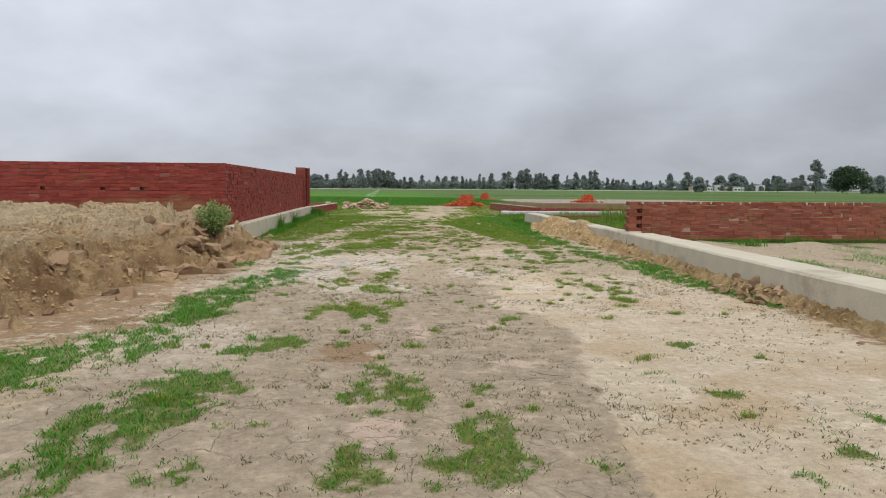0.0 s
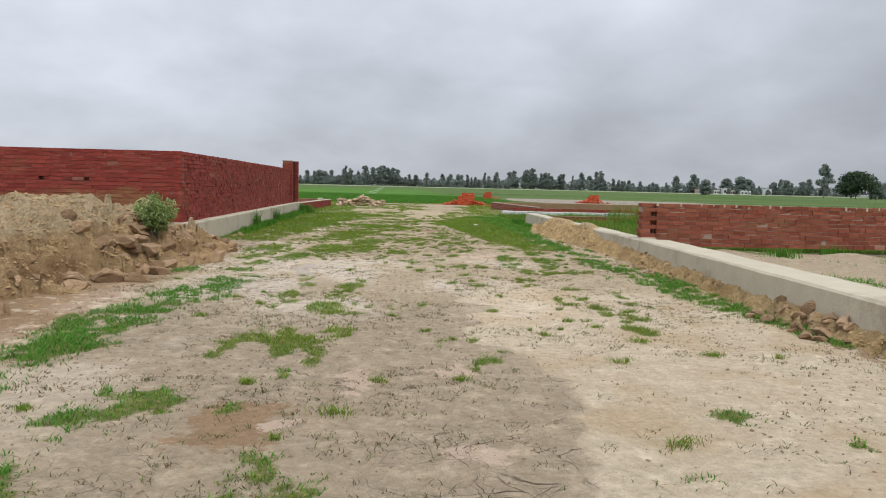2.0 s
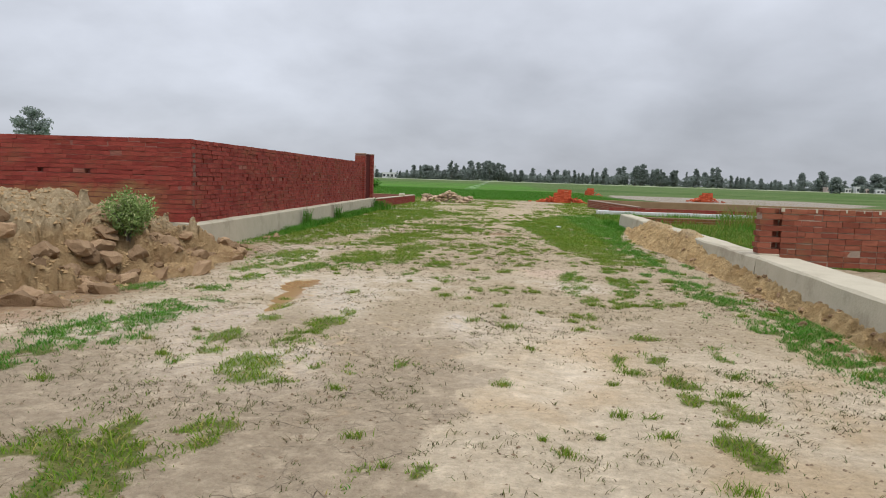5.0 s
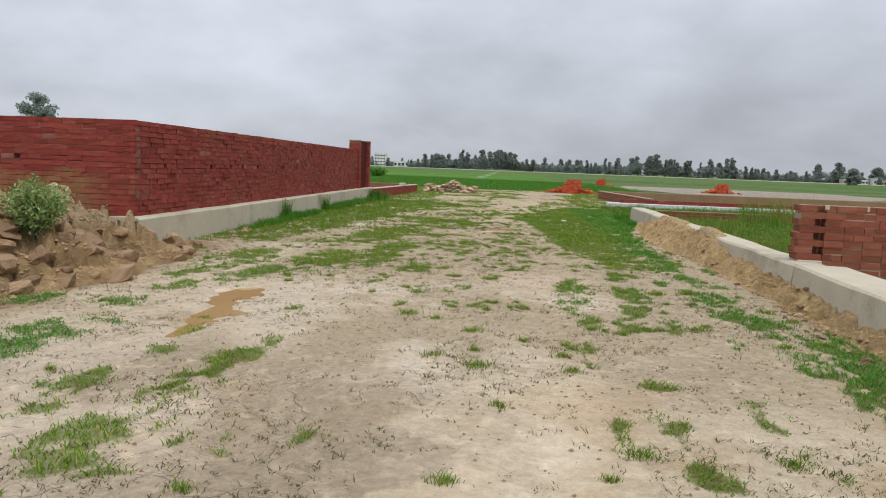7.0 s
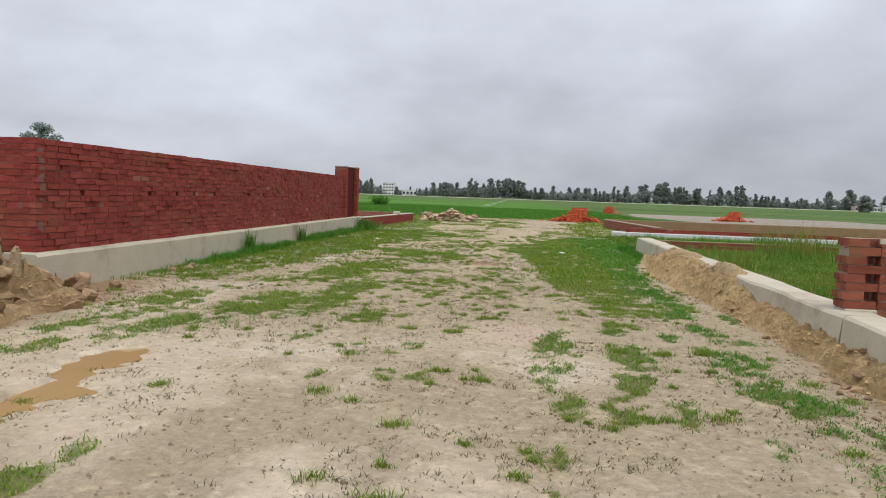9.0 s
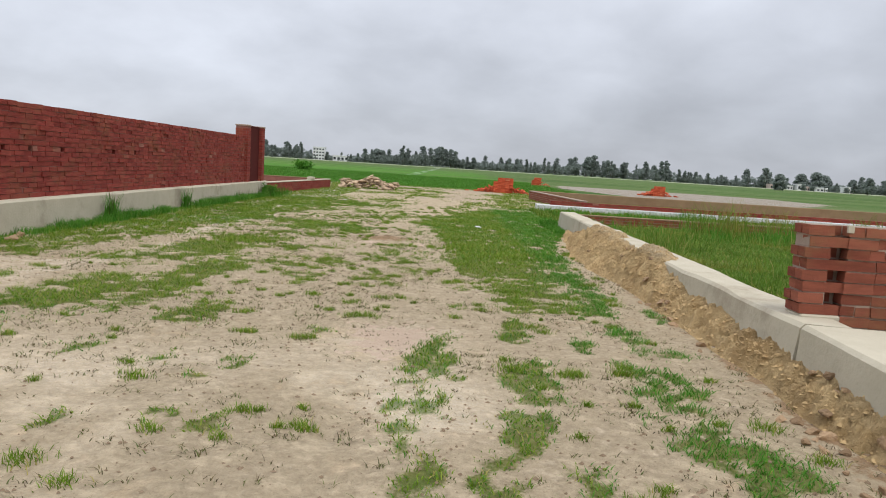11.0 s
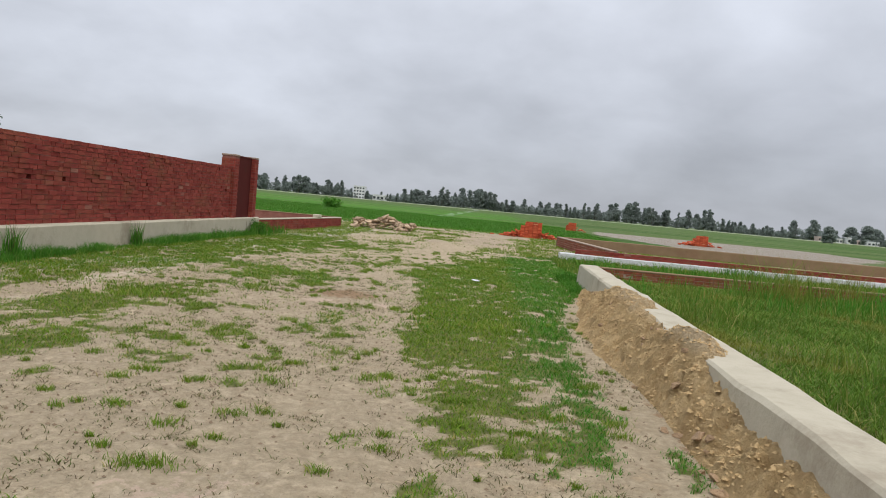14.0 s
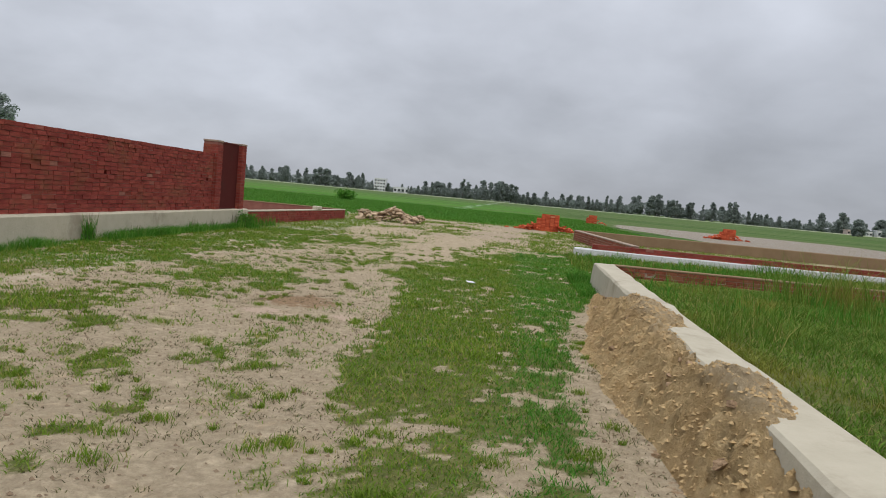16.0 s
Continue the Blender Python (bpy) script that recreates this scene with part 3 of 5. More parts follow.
TURF_NORTH = [
    (-2.47, 26.7, -1.85, 28.0, 0.5, 0.75), (-1.5, 24.3, -0.8, 25.1, 0.3, 0.6), (0.0, 25.1, 0.1, 27.0, 0.2, 0.6),
    (0.3, 25.2, 0.5, 25.5, 0.35, 0.6), (-3.4, 24.0, -2.2, 26.4, 0.45, 0.7), (3.25, 22.2, 3.3, 22.4, 0.12, 0.7),
]


def turf(x, y):
    """Density of road turf, 0 to 1, over the plan."""
    ragged = 0.36 * fbm(x * 2.1, y * 1.5, 11, 4) + 0.32 * fbm(x * 5.5, y * 4.0, 13, 2) + 0.32 * vnoise(x * 13, y * 10, 15)
    ragged = np.clip((ragged - 0.5) * 2.7 + 0.5, 0, 1)
    x, y = x + 0.12 * (fbm(x * 2.6, y * 2.6, 17, 3) - 0.5) + 0.12 * (vnoise(x * 7, y * 7, 18) - 0.5), y + 0.2 * (fbm(x * 2.6, y * 2.2, 19, 3) - 0.5) + 0.2 * (vnoise(x * 7, y * 5, 20) - 0.5)
    c = np.maximum(patch_cover(x, y), strokes_cover(x, y, TURF_STRIPS + TURF_NORTH))
    # the thick sward along the eastern verge
    left = np.interp(y, (21.0, 22.3, 23.5, 24.5, 25.4, 26.5, 28.0, 30.5, 36.0, 40.0), (1.75, 1.66, 1.54, 1.28, 1.08, 0.95, 1.0, 0.75, 1.7, 2.2))
    right = np.interp(y, (21.5, 23.5, 25.0, 26.6, 28.4, 31.5, 33.0, 40.0), (2.8, 2.9, 2.84, 2.95, 3.08, 3.75, 4.0, 4.6))
    sward = step(left - 0.35, left + 0.25, x) * step(right + 0.25, right - 0.2, x) * step(21.3, 22.3, y) * step(41, 38, y)
    sward = sward * (1 - 0.85 * np.exp(-(((x - 2.36) / 0.26) ** 2) - ((y - 23.5) / 0.4) ** 2))
    c = np.maximum(c, (1.2 + 0.3 * vnoise(x * 0.8, y * 0.5, 23)) * sward)
    # the western verge under the long wall
    edge = np.interp(y, (22.5, 26, 32, 40, 50), (-4.6, -3.9, -3.3, -3.0, -3.4))
    c = np.maximum(c, 0.9 * step(edge + 0.5, edge - 0.4, x) * step(22.0, 24.5, y) * step(-6.3, -5.9, x))
    # patchy middle, thinning to bare soil on the wheel track
    patch = step(0.44, 0.58, fbm(x * 0.8 + 3, y * 0.5, 29, 4))
    middle = (0.38 + 0.58 * patch) * step(21.5, 26, y) * step(62, 56, y) * step(-6, -5, x) * step(right + 0.3, right - 0.5, x)
    lane = np.interp(y, (20, 24, 29, 32, 36, 42, 50, 58), (0.3, -0.1, -0.25, -0.1, 0.3, 1.0, 1.6, 3.0))
    wide = np.interp(y, (20, 26, 32, 38, 46, 58), (0.9, 0.45, 0.4, 0.7, 1.0, 1.3))
    bare = np.exp(-(((x - lane) / wide) ** 2))
    c = np.maximum(c, middle * (1 - 0.7 * bare))
    # meadow round the east foundation and beyond the end of the lane
    c = np.maximum(c, 0.75 * step(33.3, 35, y) * step(3.6, 4.6, x) * step(62, 58, y))
    c = np.maximum(c, 0.9 * step(58.5, 63, y) * (1 - 0.0 * x))
    return step(0.24, 0.95, np.minimum(c, 1.25) * (0.24 + 1.45 * ragged))


def light_edge(y):
    """Western border of the pale dry sand."""
    return np.interp(y, (4, 7.4, 8.1, 9.1, 10.0, 11.0, 11.4, 12.0, 12.6, 13.3, 13.9, 14.3, 14.65, 15.0, 15.5, 16.0, 16.3), (-1.2, -0.77, -0.64, -0.4, -0.28, -0.23, -0.1, -0.26, -0.6, -0.66, -0.52, -0.1, -0.02, -0.48, -0.36, 0.1, 2.2))


def plot_level(x, y):
    """Raised ground east of the kerb."""
    south = (0.30 - 0.035 * np.clip(x - 4.2, 0, 4) + 0.14 * fbm(x * 1.1, y * 1.1, 61, 3) - 0.08 + 0.10 * np.exp(-(((x - 7.6) / 0.7) ** 2) - ((y - 19.2) / 0.5) ** 2)) * step(20.6, 20.3, y)
    north = 0.16 * step(20.3, 20.6, y) * step(42, 30, y)
    inner = kerb_x(y) + np.where(y < 20, 0.42, 0.25)
    return (south + north) * step(inner, inner + 0.12, x) * step(60, 30, x) * step(34.5, 33.2, y)


def pool_shape(x, y):
    """The shallow hollow in the lane that holds rain water, 1 inside."""
    cx = np.interp(y, (16.6, 17.2, 17.65, 17.9, 18.2, 18.7, 19.0), (-2.76, -2.74, -2.7, -2.84, -2.95, -2.86, -2.86))
    half = np.interp(y, (16.5, 16.8, 17.2, 17.6, 17.85, 18.1, 18.6, 18.85, 19.1), (0.02, 0.1, 0.14, 0.18, 0.1, 0.17, 0.22, 0.24, 0.02))
    rag = 1.5 * (fbm(x * 4.5, y * 4.5, 133, 3) - 0.5) + 0.8 * (vnoise(x * 3, y * 11, 137) - 0.5)
    return step(1.35, 0.75, np.abs(x - cx) / (half + 0.02) + rag) * step(16.4, 16.7, y) * step(19.2, 18.95, y)


def ground_z(x, y):
    near = step(75, 45, y)
    z = 0.05 * (fbm(x * 0.35, y * 0.35, 41, 3) - 0.5) * near
    z = z + near * 0.03 * (fbm(x * 2.2, y * 1.4, 43, 4) - 0.5)
    lane = np.interp(y, (2, 12, 24, 36, 58), (-1.2, -0.6, -0.1, 0.3, 2.6))
    for off in (-0.8, 0.75):
        z = z - 0.02 * np.exp(-(((x - lane - off) / 0.2) ** 2)) * step(62, 50, y)
    # trampled wet clay
    rough = step(-4.4, -3.4, x) * step(1.6, 0.4, x) * step(12.5, 15, y) * step(24, 21, y)
    z = z + rough * 0.02 * (np.abs(vnoise(x * 7, y * 5, 47) - 0.5) * 2 - 0.5)
    pool = pool_shape(x, y)
    z = z * (1 - pool) - 0.045 * pool
    return z + plot_level(x, y)


def spread(lo, hi, fine, far, grow):
    """Grid lines: evenly fine between lo and hi, then ever wider out to the far ends."""
    mid = list(np.arange(lo, hi + 1e-6, fine))
    for sign, end in ((1, far[1]), (-1, far[0])):
        s, p = fine, mid[-1] if sign > 0 else mid[0]
        while sign * (end - p) > 0:
            s *= grow
            p += sign * s
            mid.append(p) if sign > 0 else mid.insert(0, p)
    return np.array(mid)


# ---------------------------------------------------------------- ground
gx = spread(-6.5, 9.0, 0.07, (-3500, 3500), 1.16)
gy = spread(5.5, 36.0, 0.07, (-60, 4500), 1.045)
GX, GY = np.meshgrid(gx, gy)
gxf, gyf = GX.ravel(), GY.ravel()
GZ = ground_z(gxf, gyf)
nx, ny = len(gx), len(gy)
idx = np.arange(nx * ny).reshape(ny, nx)
quads = np.stack([idx[:-1, :-1], idx[:-1, 1:], idx[1:, 1:], idx[1:, :-1]], -1).reshape(-1, 4)
ground = new("ground", mesh_np("ground", np.stack([gxf, gyf, GZ], -1), quads, SOIL, True))
tagged(ground, "sandy clay ground with damp mud and green crop fields", "ground", kind="structure")


def paint(me, name, values):
    me.attributes.new(name, "FLOAT", "POINT").data.foreach_set("value", np.asarray(values, np.float32))


def plot_turf(x, y):
    """Overgrown ground inside the foundation plot."""
    inner = kerb_x(y) + KERB_W - 0.1
    return step(inner, inner + 0.1, x) * step(20.5, 20.7, y) * step(42, 41, y)


turf_v = turf(gxf, gyf)
plot_damp = 0.55 * step(kerb_x(gyf) + 0.4, kerb_x(gyf) + 0.7, gxf) * step(21, 20, gyf)
damp_v = plot_damp + 0.8 * step(38, 50, gyf) * step(0.35, 0.65, fbm(gxf * 0.5, gyf * 0.3, 75)) + step(0.14, -0.14, gxf - light_edge(gyf) + 0.5 * (fbm(gxf * 2.2, gyf * 2.2, 74, 3) - 0.5)) * step(20.5, 13.5, gyf) * step(-5.2, -4.0, gxf) * (0.75 + 0.5 * (fbm(gxf * 0.6, gyf * 0.6, 71) - 0.5))
mud_v = step(14.5, 17.0, gyf + 2.2 * (fbm(gxf * 0.7, gyf * 0.7, 73) - 0.5)) * 0.75 + 0.25 * step(36, 48, gyf) + 0.6 * step(-2.6, -3.6, gxf) * step(24, 20, gyf)
mud_v = mud_v * (1 - 0.95 * np.exp(-(((gxf - 0.55) / 0.6) ** 2) - ((gyf - 20.5) / 0.45) ** 2))
wet_v = step(13.0, 15.0, gyf) * step(20.8, 18.6, gyf) * step(-4.8, -3.9, gxf) * step(1.0, 0.0, gxf - 0.9 * step(18, 19, gyf)) * step(0.3, 0.55, fbm(gxf * 0.9, gyf * 0.7, 77))
wet_v = np.maximum(wet_v, 0.7 * step(9, 11, gyf) * step(-2.9, -3.6, gxf) * step(-5.4, -4.8, gxf) * step(0.4, 0.55, fbm(gxf, gyf, 78)))
loose_v = np.exp(-(((gxf + 2.35) / 0.35) ** 2) - ((gyf - 10.4) / 0.45) ** 2) + np.exp(-(((gxf + 0.2) / 0.5) ** 2) - ((gyf - 28.2) / 0.5) ** 2)
loose_v = loose_v + 0.6 * step(0.55, 0.2, kerb_x(gyf) - gxf) * step(34, 31, gyf) * step(-0.1, 0.05, kerb_x(gyf) - gxf) + 0.7 * step(-4.1, -5.0, gxf) * step(9, 12, gyf) * step(25, 22, gyf)
wet_v = np.maximum(wet_v, np.exp(-(((gxf + 2.25) / 0.4) ** 2) - ((gyf - 17.9) / 0.7) ** 2))
pale_v = np.zeros_like(gxf)
for px_, py_, ax_, ay_ in ((-1.68, 11.37, 0.13, 0.33), (-2.1, 10.38, 0.14, 0.15), (-2.11, 8.35, 0.2, 0.3), (0.55, 20.6, 0.38, 0.6), (-0.35, 27.35, 0.3, 0.2), (0.65, 27.5, 0.25, 0.2), (-1.0, 9.9, 0.2, 0.14), (-0.95, 11.6, 0.15, 0.2)):
    pale_v = np.maximum(pale_v, np.exp(-(((gxf - px_) / ax_) ** 2) - ((gyf - py_) / ay_) ** 2))
field_v = step(58, 66, gyf + 3 * (fbm(gxf * 0.2, gyf * 0.2, 81) - 0.5) + 0.25 * np.clip(np.abs(gxf) - 10, 0, 60))
pond_v = step(0.0, 2.5, gxf - np.interp(gyf, (62, 66, 85, 100, 105), (17, 14.5, 11, 13, 20))) * step(0, 8, np.interp(gyf, (62, 70, 85, 105), (30, 33, 44, 40)) - gxf) * step(62, 66, gyf) * step(103, 95, gyf)
for nm, vals in (("grass", np.maximum(turf_v, plot_turf(gxf, gyf))), ("damp", damp_v), ("mud", mud_v), ("wet", wet_v), ("pale", pale_v), ("loose", loose_v), ("field", field_v), ("pond", pond_v), ("meadow", np.maximum(step(130, 320, gyf + 60 * (fbm(gxf * 0.02, gyf * 0.02, 83) - 0.5)), 0.9 * step(5, 13, gxf + 6 * (fbm(gxf * 0.1, gyf * 0.1, 85) - 0.5))))):
    paint(ground.data, nm, vals)


# ---------------------------------------------------------------- heaps of earth
def heap(name, x0, x1, y0, y1, res, height, material, dry):
    """A heap as a height field that dips under the ground at its foot."""
    hx, hy = np.arange(x0, x1, res), np.arange(y0, y1, res)
    X, Y = (a.ravel() for a in np.meshgrid(hx, hy))
    Z = height(X, Y)
    i = np.arange(len(X)).reshape(len(hy), len(hx))
    f = np.stack([i[:-1, :-1], i[:-1, 1:], i[1:, 1:], i[1:, :-1]], -1).reshape(-1, 4)
    f = f[(Z[f] > ground_z(X, Y)[f] - 0.10).any(1)]
    used = np.unique(f)
    back = np.full(len(X), -1)
    back[used] = np.arange(len(used))
    me = mesh_np(name, np.stack([X, Y, Z], -1)[used], back[f], material, True)
    paint(me, "dry", dry(X, Y, Z)[used])
    return new(name, me)


def mound_z(x, y):
    foot = np.interp(y, (8.0, 11.2, 12.3, 14.5, 17.5, 19.0, 20.5, 22.5), (-6.3, -5.75, -5.45, -5.2, -5.05, -4.75, -4.75, -5.3))
    inside = foot - x + 0.45 * (fbm(x * 0.9, y * 0.9, 91, 3) - 0.5)
    top = np.interp(y, (7.5, 9.5, 12, 15, 17, 19.6, 20.6, 21.6, 22.4), (0.12, 0.5, 0.6, 0.66, 0.74, 0.92, 0.84, 0.45, 0.2))
    top = np.where(x < -7.2, np.maximum(top, np.interp(x, (-9, -7.2), (0.58, 0.2)) * step(8, 10, y)), top)
    rise = step(0.0, 1.75, inside)
    steep = 0.35 * rise + 0.65 * step(0.15, 1.5, inside)
    wx, wy = x + 0.25 * (fbm(x * 3, y * 3, 93, 3) - 0.5), y + 0.25 * (fbm(x * 3, y * 3, 94, 3) - 0.5)
    d1, v1 = cells(wx * 1.7, wy * 1.7, 201)
    d2, v2 = cells(wx * 4.3, wy * 4.3, 205)
    d3, v3 = cells(wx * 9.5, wy * 9.5, 209)
    d1, d2, d3 = np.maximum(d1, 0.38), np.maximum(d2, 0.36), np.maximum(d3, 0.34)
    lumps = (fbm(x * 1.3, y * 1.3, 95, 3) - 0.5) * 0.45 + 0.42 * (v1 - 0.5 - 0.5 * d1) + 0.3 * (v2 - 0.35 - 0.6 * d2) + 0.12 * (v3 - 0.3 - 0.6 * d3)
    slope = step(0.0, 0.5, inside) * (1 - 0.6 * step(1.3, 2.6, inside))
    z = top * steep + lumps * slope + 0.09 * (fbm(x * 0.8, y * 0.8, 99, 3) - 0.5) * rise
    toe = 0.16 * step(-0.5, 0.1, inside) * step(17.5, 19, y) * step(23.0, 21.3, y)
    return ground_z(x, y) + z + toe * (0.4 + fbm(x * 3, y * 3, 101, 3)) - 0.14 * step(0.05, -0.35, inside)


mound = heap("earth_mound", -13.0, -4.0, 7.5, 21.72, 0.036, mound_z, MOUND, lambda x, y, z: step(0.46, 0.84, z + 0.12 * step(17.5, 20.5, y) + 0.3 * (fbm(x, y, 103) - 0.5)))
tagged(mound, "long heap of dug brown earth with a dry sandy crest", "earth mound")


def bank_z(x, y):
    out = kerb_x(y) - x
    reach = np.interp(y, (8, 12, 17, 19, 21, 23.0, 24.2, 24.8, 25.9, 27.6, 29.7, 31, 32.3), (0.16, 0.19, 0.22, 0.24, 0.3, 0.3, 0.4, 0.5, 0.62, 0.6, 0.38, 0.25, 0.05))
    reach = reach * (0.8 + 0.4 * fbm(y * 1.3, x * 0, 109, 3))
    high = np.interp(y, (8, 12, 17, 19, 20.5, 22.4, 23.3, 23.8, 24.5, 25.0, 26.2, 26.7, 28.2, 28.9, 30.2, 31.3, 32.3), (0.15, 0.17, 0.18, 0.19, 0.23, 0.27, 0.38, 0.51, 0.52, 0.46, 0.45, 0.5, 0.5, 0.38, 0.2, 0.08, 0.0))
    t = np.clip(1 - out / reach, 0, 1.6)
    body = high * np.minimum(t, 1.0) ** 0.8 - 0.12 * step(0.0, -0.3, 1 - out / reach)
    over = np.interp(y, (23.4, 23.8, 24.4, 24.9, 26.3, 26.8, 28.0, 28.5), (0.0, 0.22, 0.28, 0.0, 0.0, 0.25, 0.22, 0.0)) * (0.5 + fbm(y * 1.7, x * 0, 111, 3))
    spill = np.clip(-out, 0, None)
    body = np.where(out < 0, high - 0.05 * spill / 0.3 - 0.5 * np.clip(spill - over, 0, None), body)
    body = np.where((out < 0) & (over < 0.02), np.minimum(body, 0.36), body)
    d1, v1 = cells(x * 7 + 0.8 * fbm(x * 5, y * 5, 117, 2), y * 7 + 0.8 * fbm(x * 5, y * 5, 118, 2), 221)
    d2, v2 = cells(x * 15 + 0.6 * fbm(x * 9, y * 9, 119, 2), y * 15, 227)
    d1, d2 = np.maximum(d1, 0.36), np.maximum(d2, 0.34)
    lumps = 0.13 * (v1 - 0.3 - 0.6 * d1) + 0.09 * (v2 - 0.3 - 0.6 * d2) + 0.14 * (fbm(x * 3, y * 3, 113, 4) - 0.5) + 0.03 * (vnoise(x * 13, y * 13, 115) - 0.5)
    calm = 1 - 0.6 * step(0.14, 0.0, out)
    return ground_z(np.minimum(x, kerb_x(y) - 0.05), y) + body + lumps * calm * step(0.02, 0.2, t) * step(0.02, 0.15, high)


bank = heap("earth_bank", 2.2, 4.35, 8.0, 32.3, 0.024, bank_z, BANK, lambda x, y, z: 0.7 * step(0.36, 0.55, z) + 0.35 * step(21, 23, y) * fbm(x * 3, y * 3, 121))
tagged(bank, "crumbly tan spoil bank heaped against the concrete kerb", "earth bank")


def lump_mesh(name, seed, material, flat=0.7, angular=0.5):
    """An irregular, broken clod or stone."""
    r = random.Random(seed)
    bm = bmesh.new()
    bmesh.ops.create_icosphere(bm, subdivisions=3, radius=1.0)
    cuts = [(Vector((r.gauss(0, 1), r.gauss(0, 1), r.gauss(0, 1))).normalized(), r.uniform(0.42, 0.8)) for _ in range(11)]
    for v in bm.verts:
        p = v.co.copy()
        for n, d in cuts:
            over = p.dot(n) - d
            if over > 0:
                p -= n * over * (0.5 + angular * 0.5)
        p *= 1 + 0.2 * noise.noise(p * 1.7 + Vector((seed, 0, 0))) + 0.13 * noise.noise(p * 5.3 + Vector((0, seed, 0)))
        p.z *= flat
        v.co = p
    me = bpy.data.meshes.new(name)
    for f in bm.faces:
        f.smooth = angular < 0.4
    bm.to_mesh(me)
    bm.free()
    me.materials.append(material)
    return me


CLODS = [lump_mesh("clod", s, CLOD, 0.85, 1.0) for s in range(6)]
r = random.Random(5)
clod_spots = []
for i in range(72):
    y = r.uniform(12, 21.4) if i % 3 else r.uniform(18.2, 21.2)
    x = -4.9 - r.uniform(-0.35, 1.1) if y > 17.5 else -5.4 - r.uniform(-0.1, 1.0)
    clod_spots.append((x, y, r.choice((0.06, 0.09, 0.12, 0.16, 0.2)) * r.uniform(0.8, 1.15)))
for i in range(34):
    y = r.uniform(15.5, 20.8)
    clod_spots.append((-5.15 - r.uniform(-0.25, 1.0), y, r.uniform(0.1, 0.24)))
for x, y, s in [(-5.38, 24.5, 0.1), (-5.3, 24.9, 0.13), (-5.42, 25.3, 0.09), (-5.35, 21.9, 0.2), (-5.1, 22.3, 0.12), (-5.3, 22.6, 0.1), (-4.48, 18.8, 0.17), (-5.1, 19.2, 0.17), (-5.35, 18.1, 0.17), (-5.6, 17.6, 0.18), (-5.2, 21.5, 0.2), (-4.9, 20.2, 0.14), (-5.3, 19.6, 0.15)] + clod_spots:
    z = float(mound_z(np.array([x]), np.array([y]))[0])
    z = max(z, float(ground_z(np.array([x]), np.array([y]))[0]))
    ob = new("clod", CLODS[r.randrange(6)])
    ob.matrix_basis = pose(x, y, z + s * 0.08, r.uniform(-25, 25), r.uniform(-25, 25), r.uniform(0, 360)) @ Matrix.Diagonal((s * r.uniform(0.8, 1.4), s, s * r.uniform(0.7, 1.0), 1))
    attach(ob, mound)
for i in range(112):
    y = r.uniform(9, 31) if i < 60 else r.uniform(14, 19.5) if i < 90 else r.uniform(12.7, 14.2)
    x = float(kerb_x(y)) - r.uniform(0.02, 0.5)
    s = r.uniform(0.02, 0.055) if i < 90 else r.uniform(0.06, 0.11)
    z = max(float(bank_z(np.array([x]), np.array([y]))[0]), float(ground_z(np.array([x]), np.array([y]))[0]))
    ob = new("clod", CLODS[r.randrange(6)])
    ob.matrix_basis = pose(x, y, z + s * 0.2, r.uniform(-25, 25), r.uniform(-25, 25), r.uniform(0, 360)) @ Matrix.Diagonal((s * 1.3, s, s * 0.8, 1))
    attach(ob, bank)


OCTA = np.array([(1, 0, 0), (0, 1, 0), (-1, 0, 0), (0, -1, 0), (0, 0, 0.8), (0, 0, -0.5)])
OCTA_F = np.array([(0, 1, 4), (1, 2, 4), (2, 3, 4), (3, 0, 4), (1, 0, 5), (2, 1, 5), (3, 2, 5), (0, 3, 5)])


def crumbs(name, x, y, z, size, material, parent, gen):
    """Many small broken lumps, joined."""
    n = len(x)
    v = OCTA[None] * size[:, None, None] * gen.uniform(0.55, 1.35, (n, 6, 1))
    v = v + np.stack([x, y, z], -1)[:, None] + gen.normal(0, 0.12, (n, 6, 3)) * size[:, None, None]
    f = (np.arange(n)[:, None, None] * 6 + OCTA_F[None]).reshape(-1, 3)
    ob = new(name, mesh_np(name, v.reshape(-1, 3), f, material))
    ob.parent = parent
    return tagged(ob, kind="stuff")


gen = np.random.default_rng(63)
CRUMB_BROWN = plain_material("brown_crumb", (0.32, 0.205, 0.10), (0.50, 0.355, 0.19), 5, 0.95, 0.01, 0.1)
CRUMB_EARTH = plain_material("earth_crumb", (0.40, 0.268, 0.127), (0.61, 0.44, 0.232), 5, 0.95, 0.01, 0.1)
hx, hy = gen.uniform(-8.5, -4.2, 42000), gen.uniform(9, 21.6, 42000)
hz = mound_z(hx, hy)
ok = hz > ground_z(hx, hy) - 0.01
crumbs("loose_soil", hx[ok], hy[ok], hz[ok] - 0.004, gen.uniform(0.008, 0.04, ok.sum()) * gen.uniform(0.3, 1, ok.sum()) ** 1.6, CRUMB_BROWN, mound, gen)
hx, hy = gen.uniform(2.4, 4.3, 90000), gen.uniform(9, 32, 90000)
hz = bank_z(hx, hy)
ok = hz > ground_z(np.minimum(hx, kerb_x(hy) - 0.05), hy) - 0.005
ok &= (hx < kerb_x(hy) - 0.01) | (hz > KERB_TOP - 0.02)
crumbs("loose_soil", hx[ok], hy[ok], hz[ok] - 0.003, gen.uniform(0.006, 0.026, ok.sum()) * gen.uniform(0.3, 1, ok.sum()) ** 2, CRUMB_EARTH, bank, gen)


